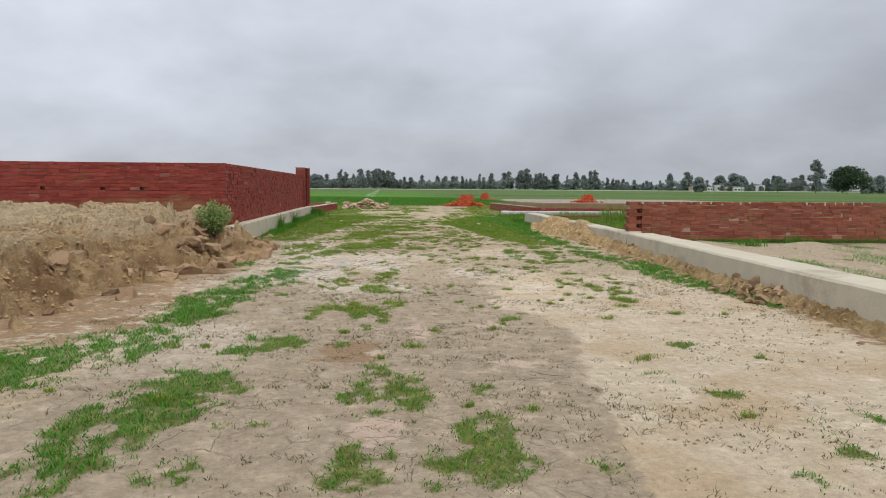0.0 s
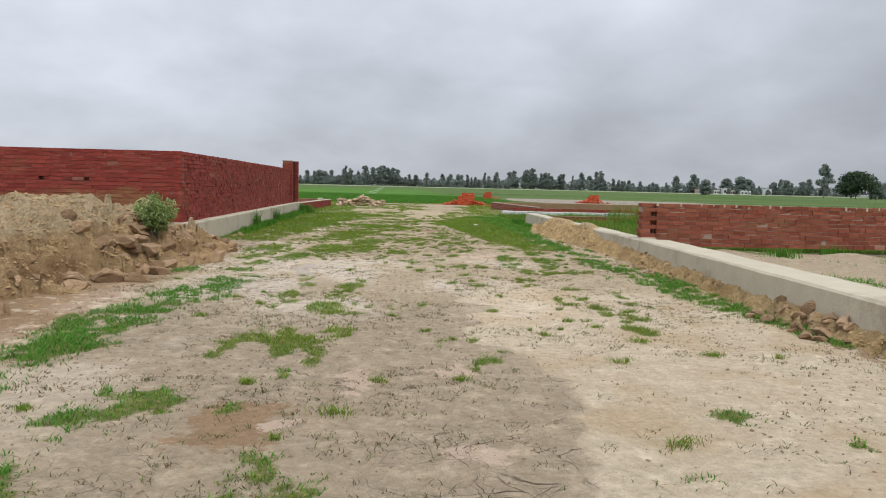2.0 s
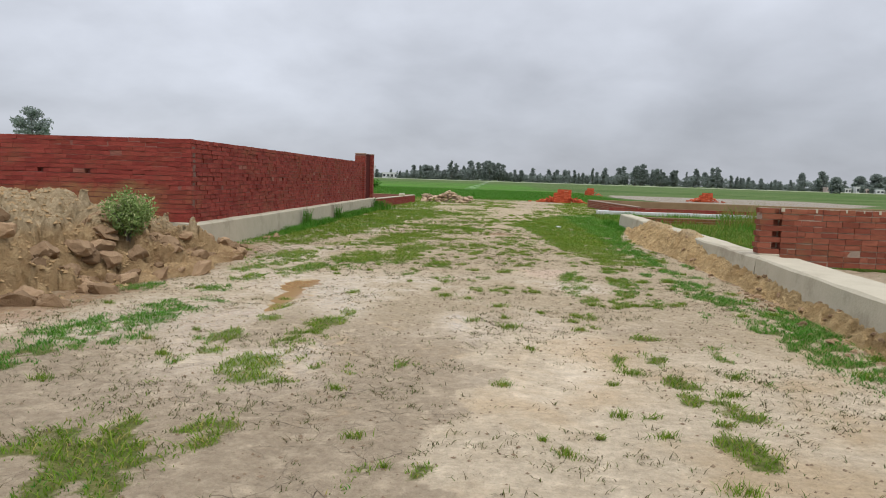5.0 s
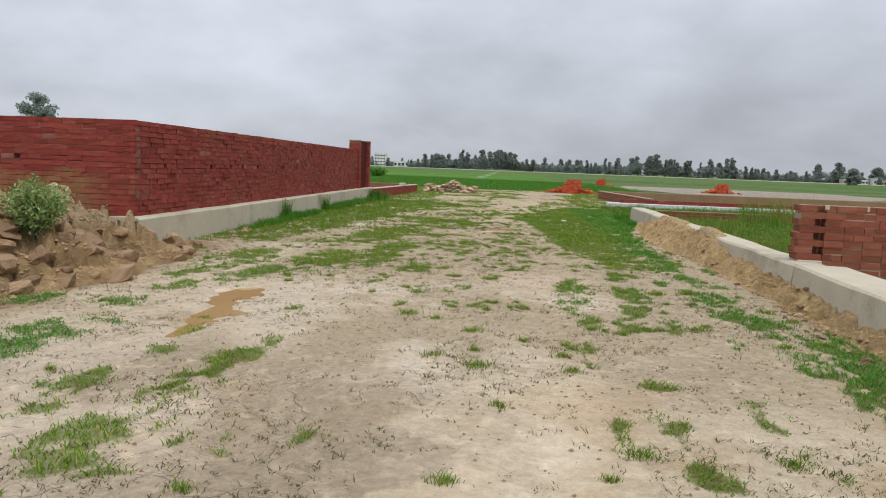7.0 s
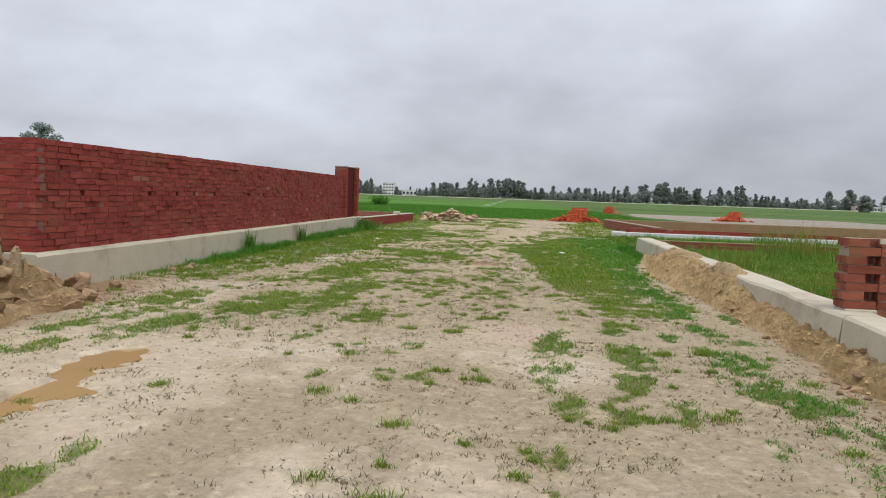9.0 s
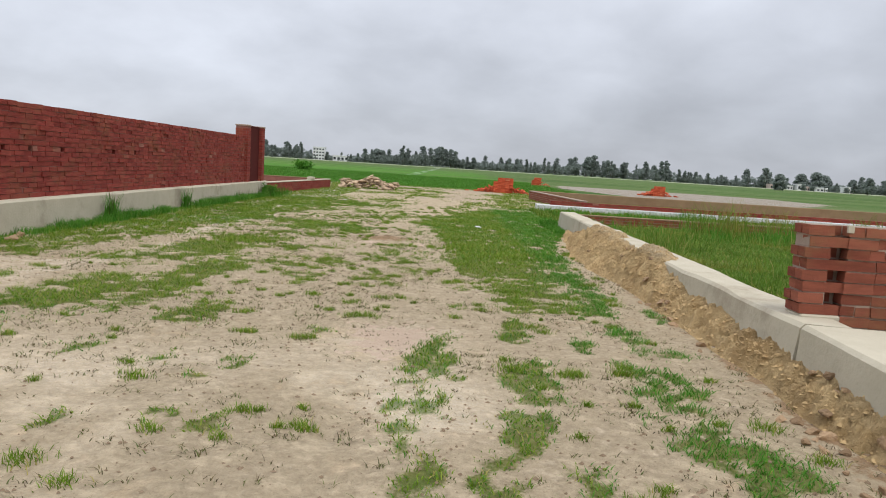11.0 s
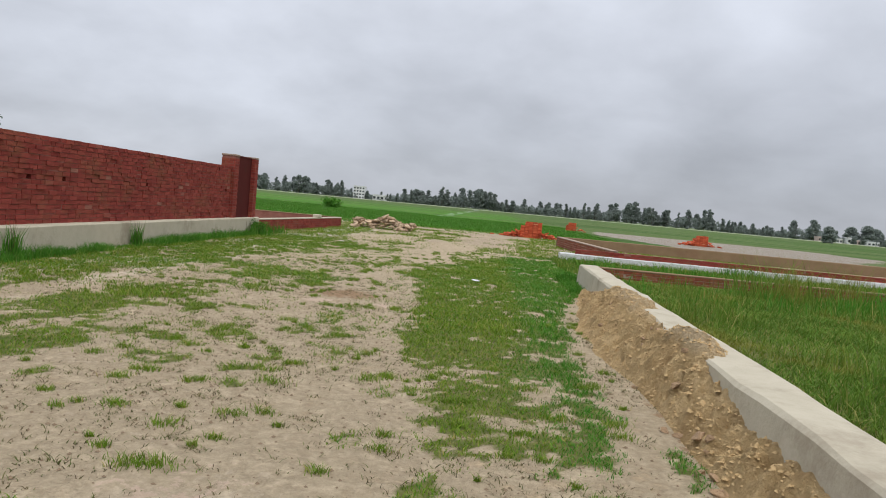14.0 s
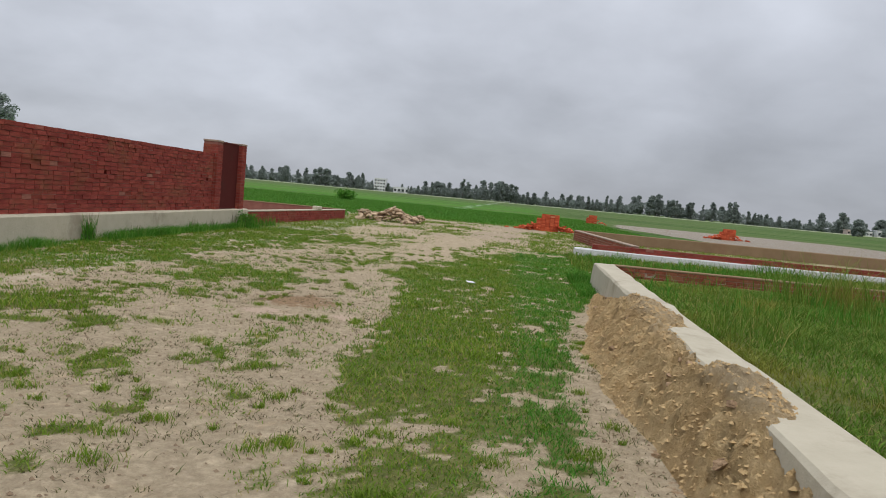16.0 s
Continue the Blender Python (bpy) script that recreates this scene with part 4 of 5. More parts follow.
# ---------------------------------------------------------------- kerb and plinths
kerb_s = beam("kerb", [(float(kerb_x(y)), y) for y in (2.0, 11.0, 19.96)], 0.62, -0.15, KERB_TOP, CONCRETE)
kerb_n = beam("kerb", [(float(kerb_x(y)), y) for y in (20.0, 33.6)], KERB_W, -0.15, KERB_TOP - 0.01, CONCRETE, 0.05, 0.012, 0.4, 9)
for k in (kerb_s, kerb_n):
    tagged(k, "pale cast concrete foundation beam beside the dirt lane", "kerb", "foundation beams", "structure")
PL_X, PL_TOP = -5.68, 0.50
plinth_e = beam("plinth", [(PL_X, 40.7), (PL_X, 21.5)], 0.5, -0.15, PL_TOP, CONCRETE, 0.02, 0.008, 0.5, 5)
plinth_s = beam("plinth", [(PL_X - 0.5, 21.52), (-15.5, 21.52)], 0.5, -0.15, PL_TOP - 0.01, CONCRETE, 0.02, 0.008, 0.5, 6)
for p in (plinth_e, plinth_s):
    tagged(p, "pale concrete plinth under the tall red brick wall", "plinth", "wall plinths", "structure")
cross_plinth = beam("plinth", [(30.0, 41.55), (4.42, 41.55)][::-1], 0.5, -0.1, 0.24, WHITE_PLINTH, 0.02, 0.008, 0.5, 8)
cross_plinth.matrix_basis = pose(0, 0.5, 0)
tagged(cross_plinth, "whitewashed concrete foundation strip of the far plot", "plinth", kind="structure")


# ---------------------------------------------------------------- brick walls
BL, BH, BD, JOINT = 0.228, 0.074, 0.108, 0.012


def brick_verts(l, d, h, rnd, jitter=0.004):
    """Eight slightly uneven corners of a brick that starts at x 0, with its face at y 0."""
    out = []
    for x in (0, l):
        for y in (0, d):
            for z in (0, h):
                out.append((x + rnd.uniform(-jitter, jitter), y + rnd.uniform(-jitter, jitter), z + rnd.uniform(-jitter, jitter) * 0.8))
    return out


BRICK_FACES = [(0, 1, 3, 2), (4, 6, 7, 5), (0, 4, 5, 1), (2, 3, 7, 6), (0, 2, 6, 4), (1, 5, 7, 3)]


def brick_meshes(material, l, n=6, jitter=0.004, d=BD, h=BH):
    rnd = random.Random(int(l * 1000))
    return [mesh_np("brick", brick_verts(l, d, h, rnd, jitter), BRICK_FACES, material) for _ in range(n)]


def wall_bricks(length, courses, rnd, skip, joint=JOINT):
    """Where the bricks of a wall face lie: start, length, course. Courses alternate stretchers and headers unevenly."""
    for c in range(courses):
        x = -rnd.choice((0.0, 0.06, 0.115)) if c % 2 else 0.0
        while x < length - 0.03:
            l = 0.108 if rnd.random() < (0.30 if c % 3 == 2 else 0.06) else BL
            a, b = max(x, 0.0), min(x + l, length)
            if b - a > 0.03:
                if not skip(a, b, c):
                    yield a, b - a, c
                elif b - a > 0.2:
                    yield a + 0.115, b - a - 0.115, c
            x += l + joint


def brick_wall(thing, x, y, z, turn, length, courses, pitch, thick, material, joined, mortar, near, label, skip=lambda a, b, c: False, seed=1, hole_row=None, joint=JOINT, rough=0.011):
    """A wall along its own +x with its face towards -y: mortar core, bricks near a stretch of it as parts, the others joined."""
    rnd = random.Random(seed)
    root = empty(thing, x, y, z, label, "brick wall", turn=turn)
    high = courses * pitch
    bm = bmesh.new()
    spans = [(0.0, high - 0.012, 0.0085)] if hole_row is None else [(0.0, hole_row * pitch - 0.004, 0.0085), (hole_row * pitch - 0.004, (hole_row + 1) * pitch - 0.008, 0.1), ((hole_row + 1) * pitch - 0.008, high - 0.012, 0.0085)]
    for z0, z1, back in spans:
        add_box(bm, 0.016, length - 0.016, back, thick - 0.004, z0, z1)
    part("mortar", bm, mortar, root)
    full, half = brick_meshes(material, BL), brick_meshes(material, 0.108)
    verts, faces = [], []
    for a, l, c in wall_bricks(length, courses, rnd, skip, joint):
        out = rnd.uniform(-rough, 0.006) - (0.02 if rough > 0.012 and rnd.random() < 0.06 else 0.0)
        zz = c * pitch + rnd.uniform(-0.004, 0.004)
        if near[0] <= a <= near[1]:
            pool = full if l > 0.2 else half
            ob = new("brick", pool[rnd.randrange(6)])
            ob.matrix_basis = pose(a, out, zz, 0, rnd.uniform(-1.0, 1.0), rnd.uniform(-1.2, 1.2)) @ Matrix.Diagonal(((l + 0.005) / (BL if l > 0.2 else 0.108), 1, 1, 1))
            ob.parent = root
        else:
            base = len(verts)
            verts += [(a + p[0], out + p[1], zz + p[2]) for p in brick_verts(l, BD, BH, rnd)]
            faces += [tuple(base + i for i in f) for f in BRICK_FACES]
    if verts:
        ob = new("brickwork", mesh_np("brickwork", verts, faces, joined))
        ob.parent = root
        tagged(ob, kind="stuff")
    return root


WX, WY = -5.89, 21.76
TOP = 2.04
PITCH = (TOP - PL_TOP) / 18


def putlog(seed, spacing, row):
    """Square holes left for scaffold poles along one course."""
    rnd = random.Random(seed)
    marks = [i * spacing + rnd.uniform(-0.25, 0.25) for i in range(40)]
    return lambda a, b, c: c == row and any(a < m < b and b - a < 0.23 for m in marks) and (b - a) < 0.2 or (c == row and any(abs(a - m) < 0.07 for m in marks))


# long wall beside the lane: faces east, runs north from the corner
long_wall = brick_wall("brick_wall", WX, WY, PL_TOP, 90, 16.7, 18, PITCH, 0.23, BRICK, BRICK_J, MORTAR, (1.2, 5.2), "tall dark red brick boundary wall with scaffold holes on a concrete plinth", putlog(3, 0.95, 9), 11, 9, JOINT, 0.015)
south_wall = brick_wall("brick_wall", -15.5, WY + 0.0, PL_TOP, 0, 15.5 + WX, 18, PITCH, 0.23, BRICK_S, BRICK_SJ, MORTAR, (6.3, 9.61), "tall dark red brick boundary wall behind the earth mound", putlog(5, 1.3, 10), 12, 10, 0.002, 0.005)
bm = bmesh.new()
rnd = random.Random(2)
for i in range(14):
    zz = PL_TOP + 0.25 + i * 0.085 + rnd.uniform(-0.02, 0.02)
    w = rnd.uniform(0.05, 0.12)
    o = rnd.uniform(0.0, 0.09)
    add_box(bm, WX - 0.02, WX + 0.003 + rnd.uniform(0, 0.004), WY + 0.02 + o, WY + 0.02 + o + w, zz, zz + rnd.uniform(0.04, 0.1), 0.004)
smear = part("mortar_smear", bm, SMEAR, None)
smear.parent = long_wall
smear.matrix_parent_inverse = long_wall.matrix_basis.inverted()

# gate pillars at the end of the long wall, with a steel door between them
PILLAR_TOP = 2.41


def pillar(y0, y1, x0, x1, top, near_label):
    root = empty("gate_pillar", 0, 0, 0, near_label, "pillar", "gate pillars")
    bm = bmesh.new()
    add_box(bm, x0 + 0.01, x1 - 0.01, y0 + 0.01, y1 - 0.01, PL_TOP - 0.02, top - 0.04)
    part("mortar", bm, MORTAR, root)
    rnd = random.Random(int(y0 * 10))
    courses = int((top - 0.04 - PL_TOP) / PITCH)
    pool = brick_meshes(BRICK, BL)
    for c in range(courses):
        zz = PL_TOP + c * PITCH
        shift = 0.0 if c % 2 else 0.11
        # east face
        p = y0
        while p < y1 - 0.03:
            l = min(BL if (p > y0 or not shift) else 0.108, y1 - p)
            ob = new("brick", pool[rnd.randrange(6)])
            ob.matrix_basis = pose(x1 + rnd.uniform(-0.003, 0.003), p, zz, 0, 0, 90) @ Matrix.Diagonal((l / BL, 0.5, 1, 1))
            ob.parent = root
            p += l + JOINT
        p = x0
        while p < x1 - 0.06:
            l = min(BL if (p > x0 or shift) else 0.108, x1 - 0.055 - p)
            ob = new("brick", pool[rnd.randrange(6)])
            ob.matrix_basis = pose(p, y0 + rnd.uniform(-0.003, 0.003), zz) @ Matrix.Diagonal((l / BL, 0.5, 1, 1))
            ob.parent = root
            p += l + JOINT
    bm = bmesh.new()
    add_box(bm, x0 - 0.01, x1 + 0.01, y0 - 0.01, y1 + 0.01, top - 0.05, top, 0.008)
    part("cap", bm, MORTAR_GREY, root, "thin grey mortar cap")
    return root


pillar(38.48, 38.84, -6.22, -5.80, PILLAR_TOP, "red brick gate pillar higher than the wall it ends")
pillar(40.1, 40.42, -6.22, -5.74, PILLAR_TOP + 0.02, "narrow red brick gate pillar beside the steel door")
gate = empty("steel_door", -5.88, 38.85, PL_TOP, "closed dark red-oxide sheet steel door between brick pillars", "door")
bm = bmesh.new()
add_box(bm, -0.012, 0.012, 0.02, 1.22, 0.04, 1.86, 0.004)
part("leaf", bm, RED_STEEL, gate)
for a, b, c, d in ((0.0, 0.05, 0.0, 1.9), (1.19, 1.24, 0.0, 1.9), (0.05, 1.19, 1.85, 1.9), (0.05, 1.19, 0.0, 0.05)):
    bm = bmesh.new()
    add_box(bm, -0.025, 0.025, a, b, c, d, 0.004)
    part("frame_bar", bm, RED_STEEL, gate)

# unfinished wall on the east side of the lane, with toothed end
RW_X, RW_Y, RW_Z, RW_N = 3.74, 20.32, 0.475, 8
RP = (1.187 - RW_Z) / RW_N
RW_Z -= 2 * RP
east_wall = brick_wall("brick_wall", RW_X + 0.33, RW_Y, RW_Z, 0, 11.5, RW_N + 2, RP, 0.23, BRICK2, BRICK2_J, MORTAR_GREY, (-0.1, 7.6), "waist-high unfinished rust-red brick wall with a toothed end", seed=21)
for c in range(RW_N):
    rnd = random.Random(c)
    pool = brick_meshes(BRICK2, BL, 3)
    lean = (RW_N - 1 - c) * -0.004
    for row, dy in ((0, 0.0), (1, 0.119)):
        long_one = (c % 2 == 0) or row == 1
        ob = new("brick", pool[row])
        ob.matrix_basis = pose(-0.33 + 0.012 + lean + (0.0 if c % 2 else 0.025), dy + rnd.uniform(-0.004, 0.004), (c + 2) * RP, 0, 0, rnd.uniform(-1, 1)) @ Matrix.Diagonal(((0.315 if long_one else 0.20) / BL, 1, 1, 1))
        ob.parent = east_wall
bm = bmesh.new()
add_box(bm, -0.30, 0.012, 0.125, 0.222, 2 * RP, (RW_N + 2) * RP - 0.012)
add_box(bm, -0.30, -0.13, 0.012, 0.125, 2 * RP, (RW_N + 2) * RP - 0.012)
part("mortar", bm, MORTAR_GREY, east_wall)
bm = bmesh.new()
add_box(bm, -0.31, 0.0, -0.02, 0.24, -0.25, 2 * RP - 0.004, 0.01)
part("footing", bm, CONCRETE, east_wall, "concrete footing step")
bm = bmesh.new()
rnd = random.Random(8)
for i in range(48):
    xx = i * 0.24 + rnd.uniform(-0.03, 0.03)
    add_box(bm, xx, xx + rnd.uniform(0.015, 0.05), -0.004 - rnd.uniform(0, 0.003), 0.02, (RW_N + 1) * RP + rnd.uniform(0.0, 0.04), (RW_N + 2) * RP - 0.004, 0.002)
part("mortar_dab", bm, CONCRETE, east_wall, "pale mortar in the top joints")


def low_wall(x, y, turn, length, courses, label, seed, cap=None, mat=(BRICK, BRICK_J, MORTAR), z=-0.02, pitch=0.086, near=(0, 3)):
    root = brick_wall("low_wall", x, y, z, turn, length, courses, pitch, 0.23, mat[0], mat[1], mat[2], near, label, seed=seed)
    if cap:
        bm = bmesh.new()
        add_box(bm, -0.01, length + 0.01, -0.012, 0.24, courses * pitch - 0.008, courses * pitch + 0.03, 0.008)
        part("cap", bm, cap, root, "pale mortar top bed")
    return root


west_turn = math.degrees(math.atan2(50.7 - 40.6, -5.0 + 5.78))
low_wall(-5.78, 40.6, west_turn, 10.1, 5, "low unfinished red brick wall with a pale mortar bed", 31, CONCRETE)
low_wall(-5.05, 50.9, 184, 9.0, 5, "low red brick return wall at the edge of the field", 32, MUD_PLASTER)
bm = bmesh.new()
add_box(bm, -0.2, 0.2, -0.12, 0.12, 0.0, 0.14, 0.02)
block = part("concrete_block", bm, CONCRETE)
block.matrix_basis = pose(-5.35, 47.3, 0.435, 0, 0, 80)
tagged(block, "pale concrete block lying on the low brick wall", "block")

# far plot on the east side: two brick courses on the white strip, side wall and mud-plastered back wall
low_wall(4.95, 41.68, 0, 24.0, 2, "two-course red brick wall on a whitewashed strip", 33, None, (BRICK, BRICK_J, MORTAR), 0.235, 0.086, (0, 9))
side_turn = math.degrees(math.atan2(10.0, -0.85)) + 180
low_wall(5.32, 51.7, side_turn, 9.9, 5, "low brick side wall of the far plot with a mortar top", 34, MORTAR_GREY, (BRICK2, BRICK2_J, MORTAR_GREY), -0.02, 0.09, (0, 9.9))
bm = bmesh.new()
add_box(bm, 5.3, 27.0, 51.55, 51.8, -0.1, 0.47, 0.02)
tagged(part("mud_wall", bm, MUD_PLASTER), "low brown mud-plastered back wall of the far plot", "mud wall")
low_wall(4.75, 35.9, 1.5, 11.5, 3, "low brown brick footing overgrown with grass", 35, MUD_PLASTER, (BRICK2, BRICK2_J, MORTAR_GREY), -0.03, 0.086, (0, 9))


# ---------------------------------------------------------------- stacks of bricks, rubble
def brick_stack(x, y, turn, columns, rows, high, loose, label, seed, spill):
    rnd = random.Random(seed)
    root = empty("brick_stack", x, y, 0.0, label, "brick stack", "stacks of new bricks", turn=turn)
    pool = brick_meshes(ORANGE, BL, 5, 0.006)
    for i in range(columns):
        for j in range(rows):
            top = high - rnd.choice((0, 0, 1, 2)) - (3 if i == 0 else 0)
            for k in range(top):
                ob = new("brick", pool[rnd.randrange(5)])
                ob.matrix_basis = pose(i * 0.245 + rnd.uniform(-0.012, 0.012), j * 0.12 + rnd.uniform(-0.01, 0.01), k * 0.079, 0, 0, rnd.uniform(-3, 3))
                ob.parent = root
    for n in range(loose):
        side = rnd.choice(spill)
        away = abs(rnd.gauss(0, 0.55))
        px = (columns * 0.245 + away) if side > 0 else -away
        h = max(0.0, 0.34 - away * 0.3) * rnd.random()
        ob = new("brick", pool[rnd.randrange(5)])
        ob.matrix_basis = pose(px, rnd.uniform(-0.35, rows * 0.12 + 0.25), h + 0.01, rnd.uniform(-20, 20) * (h > 0.05), rnd.uniform(-30, 30) * (h > 0.05), rnd.uniform(0, 360))
        ob.parent = root
    return root


brick_stack(3.9, 59.2, -8, 5, 4, 12, 110, "neat stack of new orange bricks with a spilled heap beside it", 3, (-1, -1, 1))
brick_stack(9.9, 88.5, 5, 4, 3, 11, 8, "small stack of new orange bricks in the field", 4, (1,))
brick_stack(19.2, 77.0, 10, 5, 3, 11, 70, "stack of new orange bricks with spilled ones around", 5, (-1, -1, 1))

ROCKS = [lump_mesh("rubble_stone", 40 + s, RUBBLE, 0.7, 0.5) for s in range(7)]
rubble = empty("rubble_heap", -3.2, 52.4, 0.0, "heap of pale tan broken rubble lumps on the grass", "rubble heap")
r = random.Random(9)
for n in range(330):
    u = r.uniform(-1, 1)
    crest = 0.72 * (1 - 0.35 * abs(u)) * (0.9 + 0.2 * math.sin(u * 6 + 1))
    v = r.gauss(0, 0.32)
    z = max(0.05, crest * (1 - (v / 0.75) ** 2)) * (r.random() ** 0.35)
    s = r.uniform(0.055, 0.125)
    ob = new("rubble_stone", ROCKS[r.randrange(7)])
    ob.matrix_basis = pose(u * 1.5, v, max(z - 0.05, 0.04), r.uniform(-40, 40), r.uniform(-40, 40), r.uniform(0, 360)) @ Matrix.Diagonal((s * r.uniform(1.1, 2.0), s, s * 0.85, 1))
    ob.parent = rubble


# ---------------------------------------------------------------- puddle
def puddle():
    """A thin sheet of brown water, cut to the hollow that holds it."""
    bx, by = np.arange(-3.6, -2.0, 0.03), np.arange(16.4, 19.4, 0.03)
    X, Y = (a.ravel() for a in np.meshgrid(bx, by))
    k = np.arange(len(X)).reshape(len(by), len(bx))
    q = np.stack([k[:-1, :-1], k[:-1, 1:], k[1:, 1:], k[1:, :-1]], -1).reshape(-1, 4)
    q = q[(pool_shape(X, Y)[q] > 0.12).all(1)]
    used = np.unique(q)
    back = np.full(len(X), -1)
    back[used] = np.arange(len(used))
    ob = new("puddle", mesh_np("puddle", np.stack([X, Y, np.full(len(X), -0.03)], -1)[used], back[q], PUDDLE, True))
    return tagged(ob, "shallow brown rain puddle on the muddy lane", "puddle", kind="structure")


puddle()


# ---------------------------------------------------------------- grass
def blades(x, y, z, height, width, lean, gen):
    """Bent, tapering blades: five corners and three triangles each."""
    n = len(x)
    a, b = gen.uniform(0, 2 * np.pi, n), gen.uniform(0, 2 * np.pi, n)
    wx, wy = np.cos(a) * width / 2, np.sin(a) * width / 2
    out = lean * height * gen.uniform(0.3, 1.3, n)
    ox, oy = np.cos(b) * out, np.sin(b) * out
    v = np.empty((n, 5, 3), np.float32)
    v[:, 0] = np.stack([x - wx, y - wy, z - 0.008], -1)
    v[:, 1] = np.stack([x + wx, y + wy, z - 0.008], -1)
    v[:, 2] = np.stack([x - wx * 0.8 + ox * 0.35, y - wy * 0.8 + oy * 0.35, z + height * 0.58], -1)
    v[:, 3] = np.stack([x + wx * 0.8 + ox * 0.35, y + wy * 0.8 + oy * 0.35, z + height * 0.58], -1)
    v[:, 4] = np.stack([x + ox, y + oy, z + height], -1)
    i = np.arange(n)[:, None] * 5
    f = np.stack([i + (0, 1, 3), i + (0, 3, 2), i + (2, 3, 4)], 1).reshape(-1, 3)
    return v.reshape(-1, 3), f


def scatter(name, count, box, density, height, width, lean, material, label, seed, ground_at=ground_z, clump=0.0):
    """Blades over a plan box, kept where the density allows."""
    gen = np.random.default_rng(seed)
    x, y = gen.uniform(box[0], box[1], count), gen.uniform(box[2], box[3], count)
    d = density(x, y)
    keep = gen.uniform(0, 1, count) < d
    x, y, d = x[keep], y[keep], d[keep]
    if clump:
        x, y = x + gen.normal(0, clump, len(x)), y + gen.normal(0, clump, len(y))
    h = height * (0.45 + 0.55 * d) * gen.uniform(0.5, 1.25, len(x)) * (0.6 + 0.8 * fbm(x * 1.4, y * 1.4, seed, 3))
    v, f = blades(x, y, ground_at(x, y), h, np.full(len(x), width), lean, gen)
    ob = new(name, mesh_np(name, v, f, material, False))
    return tagged(ob, label, "grass", kind="stuff")


def lush(x, y):
    """Where the turf is a deeper green: verges and the western strips."""
    west = step(-2.6, -3.4, x) * step(20, 17, y)
    near = 0.6 * step(13.5, 11, y) + 0.35 * step(17, 19, y) * step(22, 20.5, y)
    west = np.maximum(west, near)
    shift = 0.7 * step(20.5, 22.5, y)
    east = step(1.3 + shift, 2.1 + shift, x)
    north = 0.35 * step(24, 30, y)
    return np.clip(np.maximum(np.maximum(west, east), north) + 0.5 * (fbm(x * 0.9, y * 0.9, 141) - 0.5), 0, 1)


scatter("grass", 420000, (-6.3, 3.9, 6.4, 26), lambda x, y: turf(x, y) * (1 - lush(x, y)), 0.036, 0.0075, 1.7, GRASS, "short patchy green turf on the dirt lane", 1)
scatter("grass", 420000, (-6.3, 3.9, 6.4, 26), lambda x, y: turf(x, y) * lush(x, y), 0.040, 0.0075, 1.7, LUSH, "deep green short grass along the verges", 2)
scatter("grass", 300000, (-5.8, 5.0, 26, 41), lambda x, y: turf(x, y) * 0.9 * (1 - 0.8 * lush(x, y)), 0.05, 0.010, 1.2, GRASS, "short green turf on the far part of the lane", 3)
scatter("grass", 300000, (-5.8, 5.0, 26, 41), lambda x, y: turf(x, y) * 0.72 * lush(x, y), 0.05, 0.010, 1.2, LUSH, "deep green turf on the far part of the lane", 13)
scatter("grass", 90000, (-8, 14, 41, 62), lambda x, y: turf(x, y) * 0.9, 0.07, 0.02, 1.0, GRASS, "thin grass at the end of the lane", 4)


def plot_cover(x, y):
    inner = kerb_x(y) + KERB_W + 0.03
    return step(inner, inner + 0.1, x) * step(20.62, 20.75, y) * step(35.7, 35.2, y) * (0.6 + 0.4 * step(0.3, 0.6, fbm(x * 0.7, y * 0.7, 151)))


scatter("grass", 230000, (4.0, 15.5, 20.6, 36), plot_cover, 0.085, 0.010, 1.3, TALL, "low wild grass filling the foundation plot", 5)
scatter("grass", 26000, (4.0, 15.5, 20.6, 41.4), lambda x, y: plot_cover(x, np.minimum(y, 35)) * step(0.5, 0.68, fbm(x * 0.5, y * 0.5, 153)) * step(0.2, 0.6, np.clip((y - 24) / 14, 0, 1)), 0.42, 0.014, 0.5, LUSH, "tall tufts of wild grass in the foundation plot", 6)
scatter("grass", 2600, (7.2, 12.5, 31.6, 34.4), lambda x, y: step(0.52, 0.66, fbm(x * 1.3, y * 1.3, 159)), 0.8, 0.012, 0.6, TALL, "tall rank grass at the far side of the foundation plot", 14)
scatter("grass", 9000, (4.6, 12, 22, 33), lambda x, y: step(0.52, 0.66, fbm(x * 0.9, y * 0.9, 163)), 0.30, 0.012, 0.6, TALL, "taller tufts standing out of the plot grass", 15)
scatter("grass", 30000, (4.0, 22, 36, 41.5), lambda x, y: 0.8 + 0 * x, 0.16, 0.02, 0.6, TALL, "wild grass before the white foundation strip", 7)
scatter("grass", 12000, (-5.68, -5.25, 23, 41), lambda x, y: step(0.4, 0.6, fbm(x * 0, y * 0.9, 155)) + 0.15, 0.15, 0.009, 0.7, LUSH, "rank grass along the foot of the plinth", 8)
scatter("grass", 6000, (3.6, 4.25, 31.5, 34.4), lambda x, y: step(kerb_x(y) - 0.02, kerb_x(y) - 0.12, x) + step(33.6, 33.7, y), 0.12, 0.008, 0.8, LUSH, "rank grass round the end of the kerb", 9)
scatter("grass", 12000, (4.2, 9.5, 13, 20.2), lambda x, y: step(0.58, 0.66, fbm(x * 0.9, y * 0.9, 157)) * step(kerb_x(y) + 0.8, kerb_x(y) + 0.95, x), 0.05, 0.008, 1.2, LUSH, "sparse grass on the sandy plot", 10)
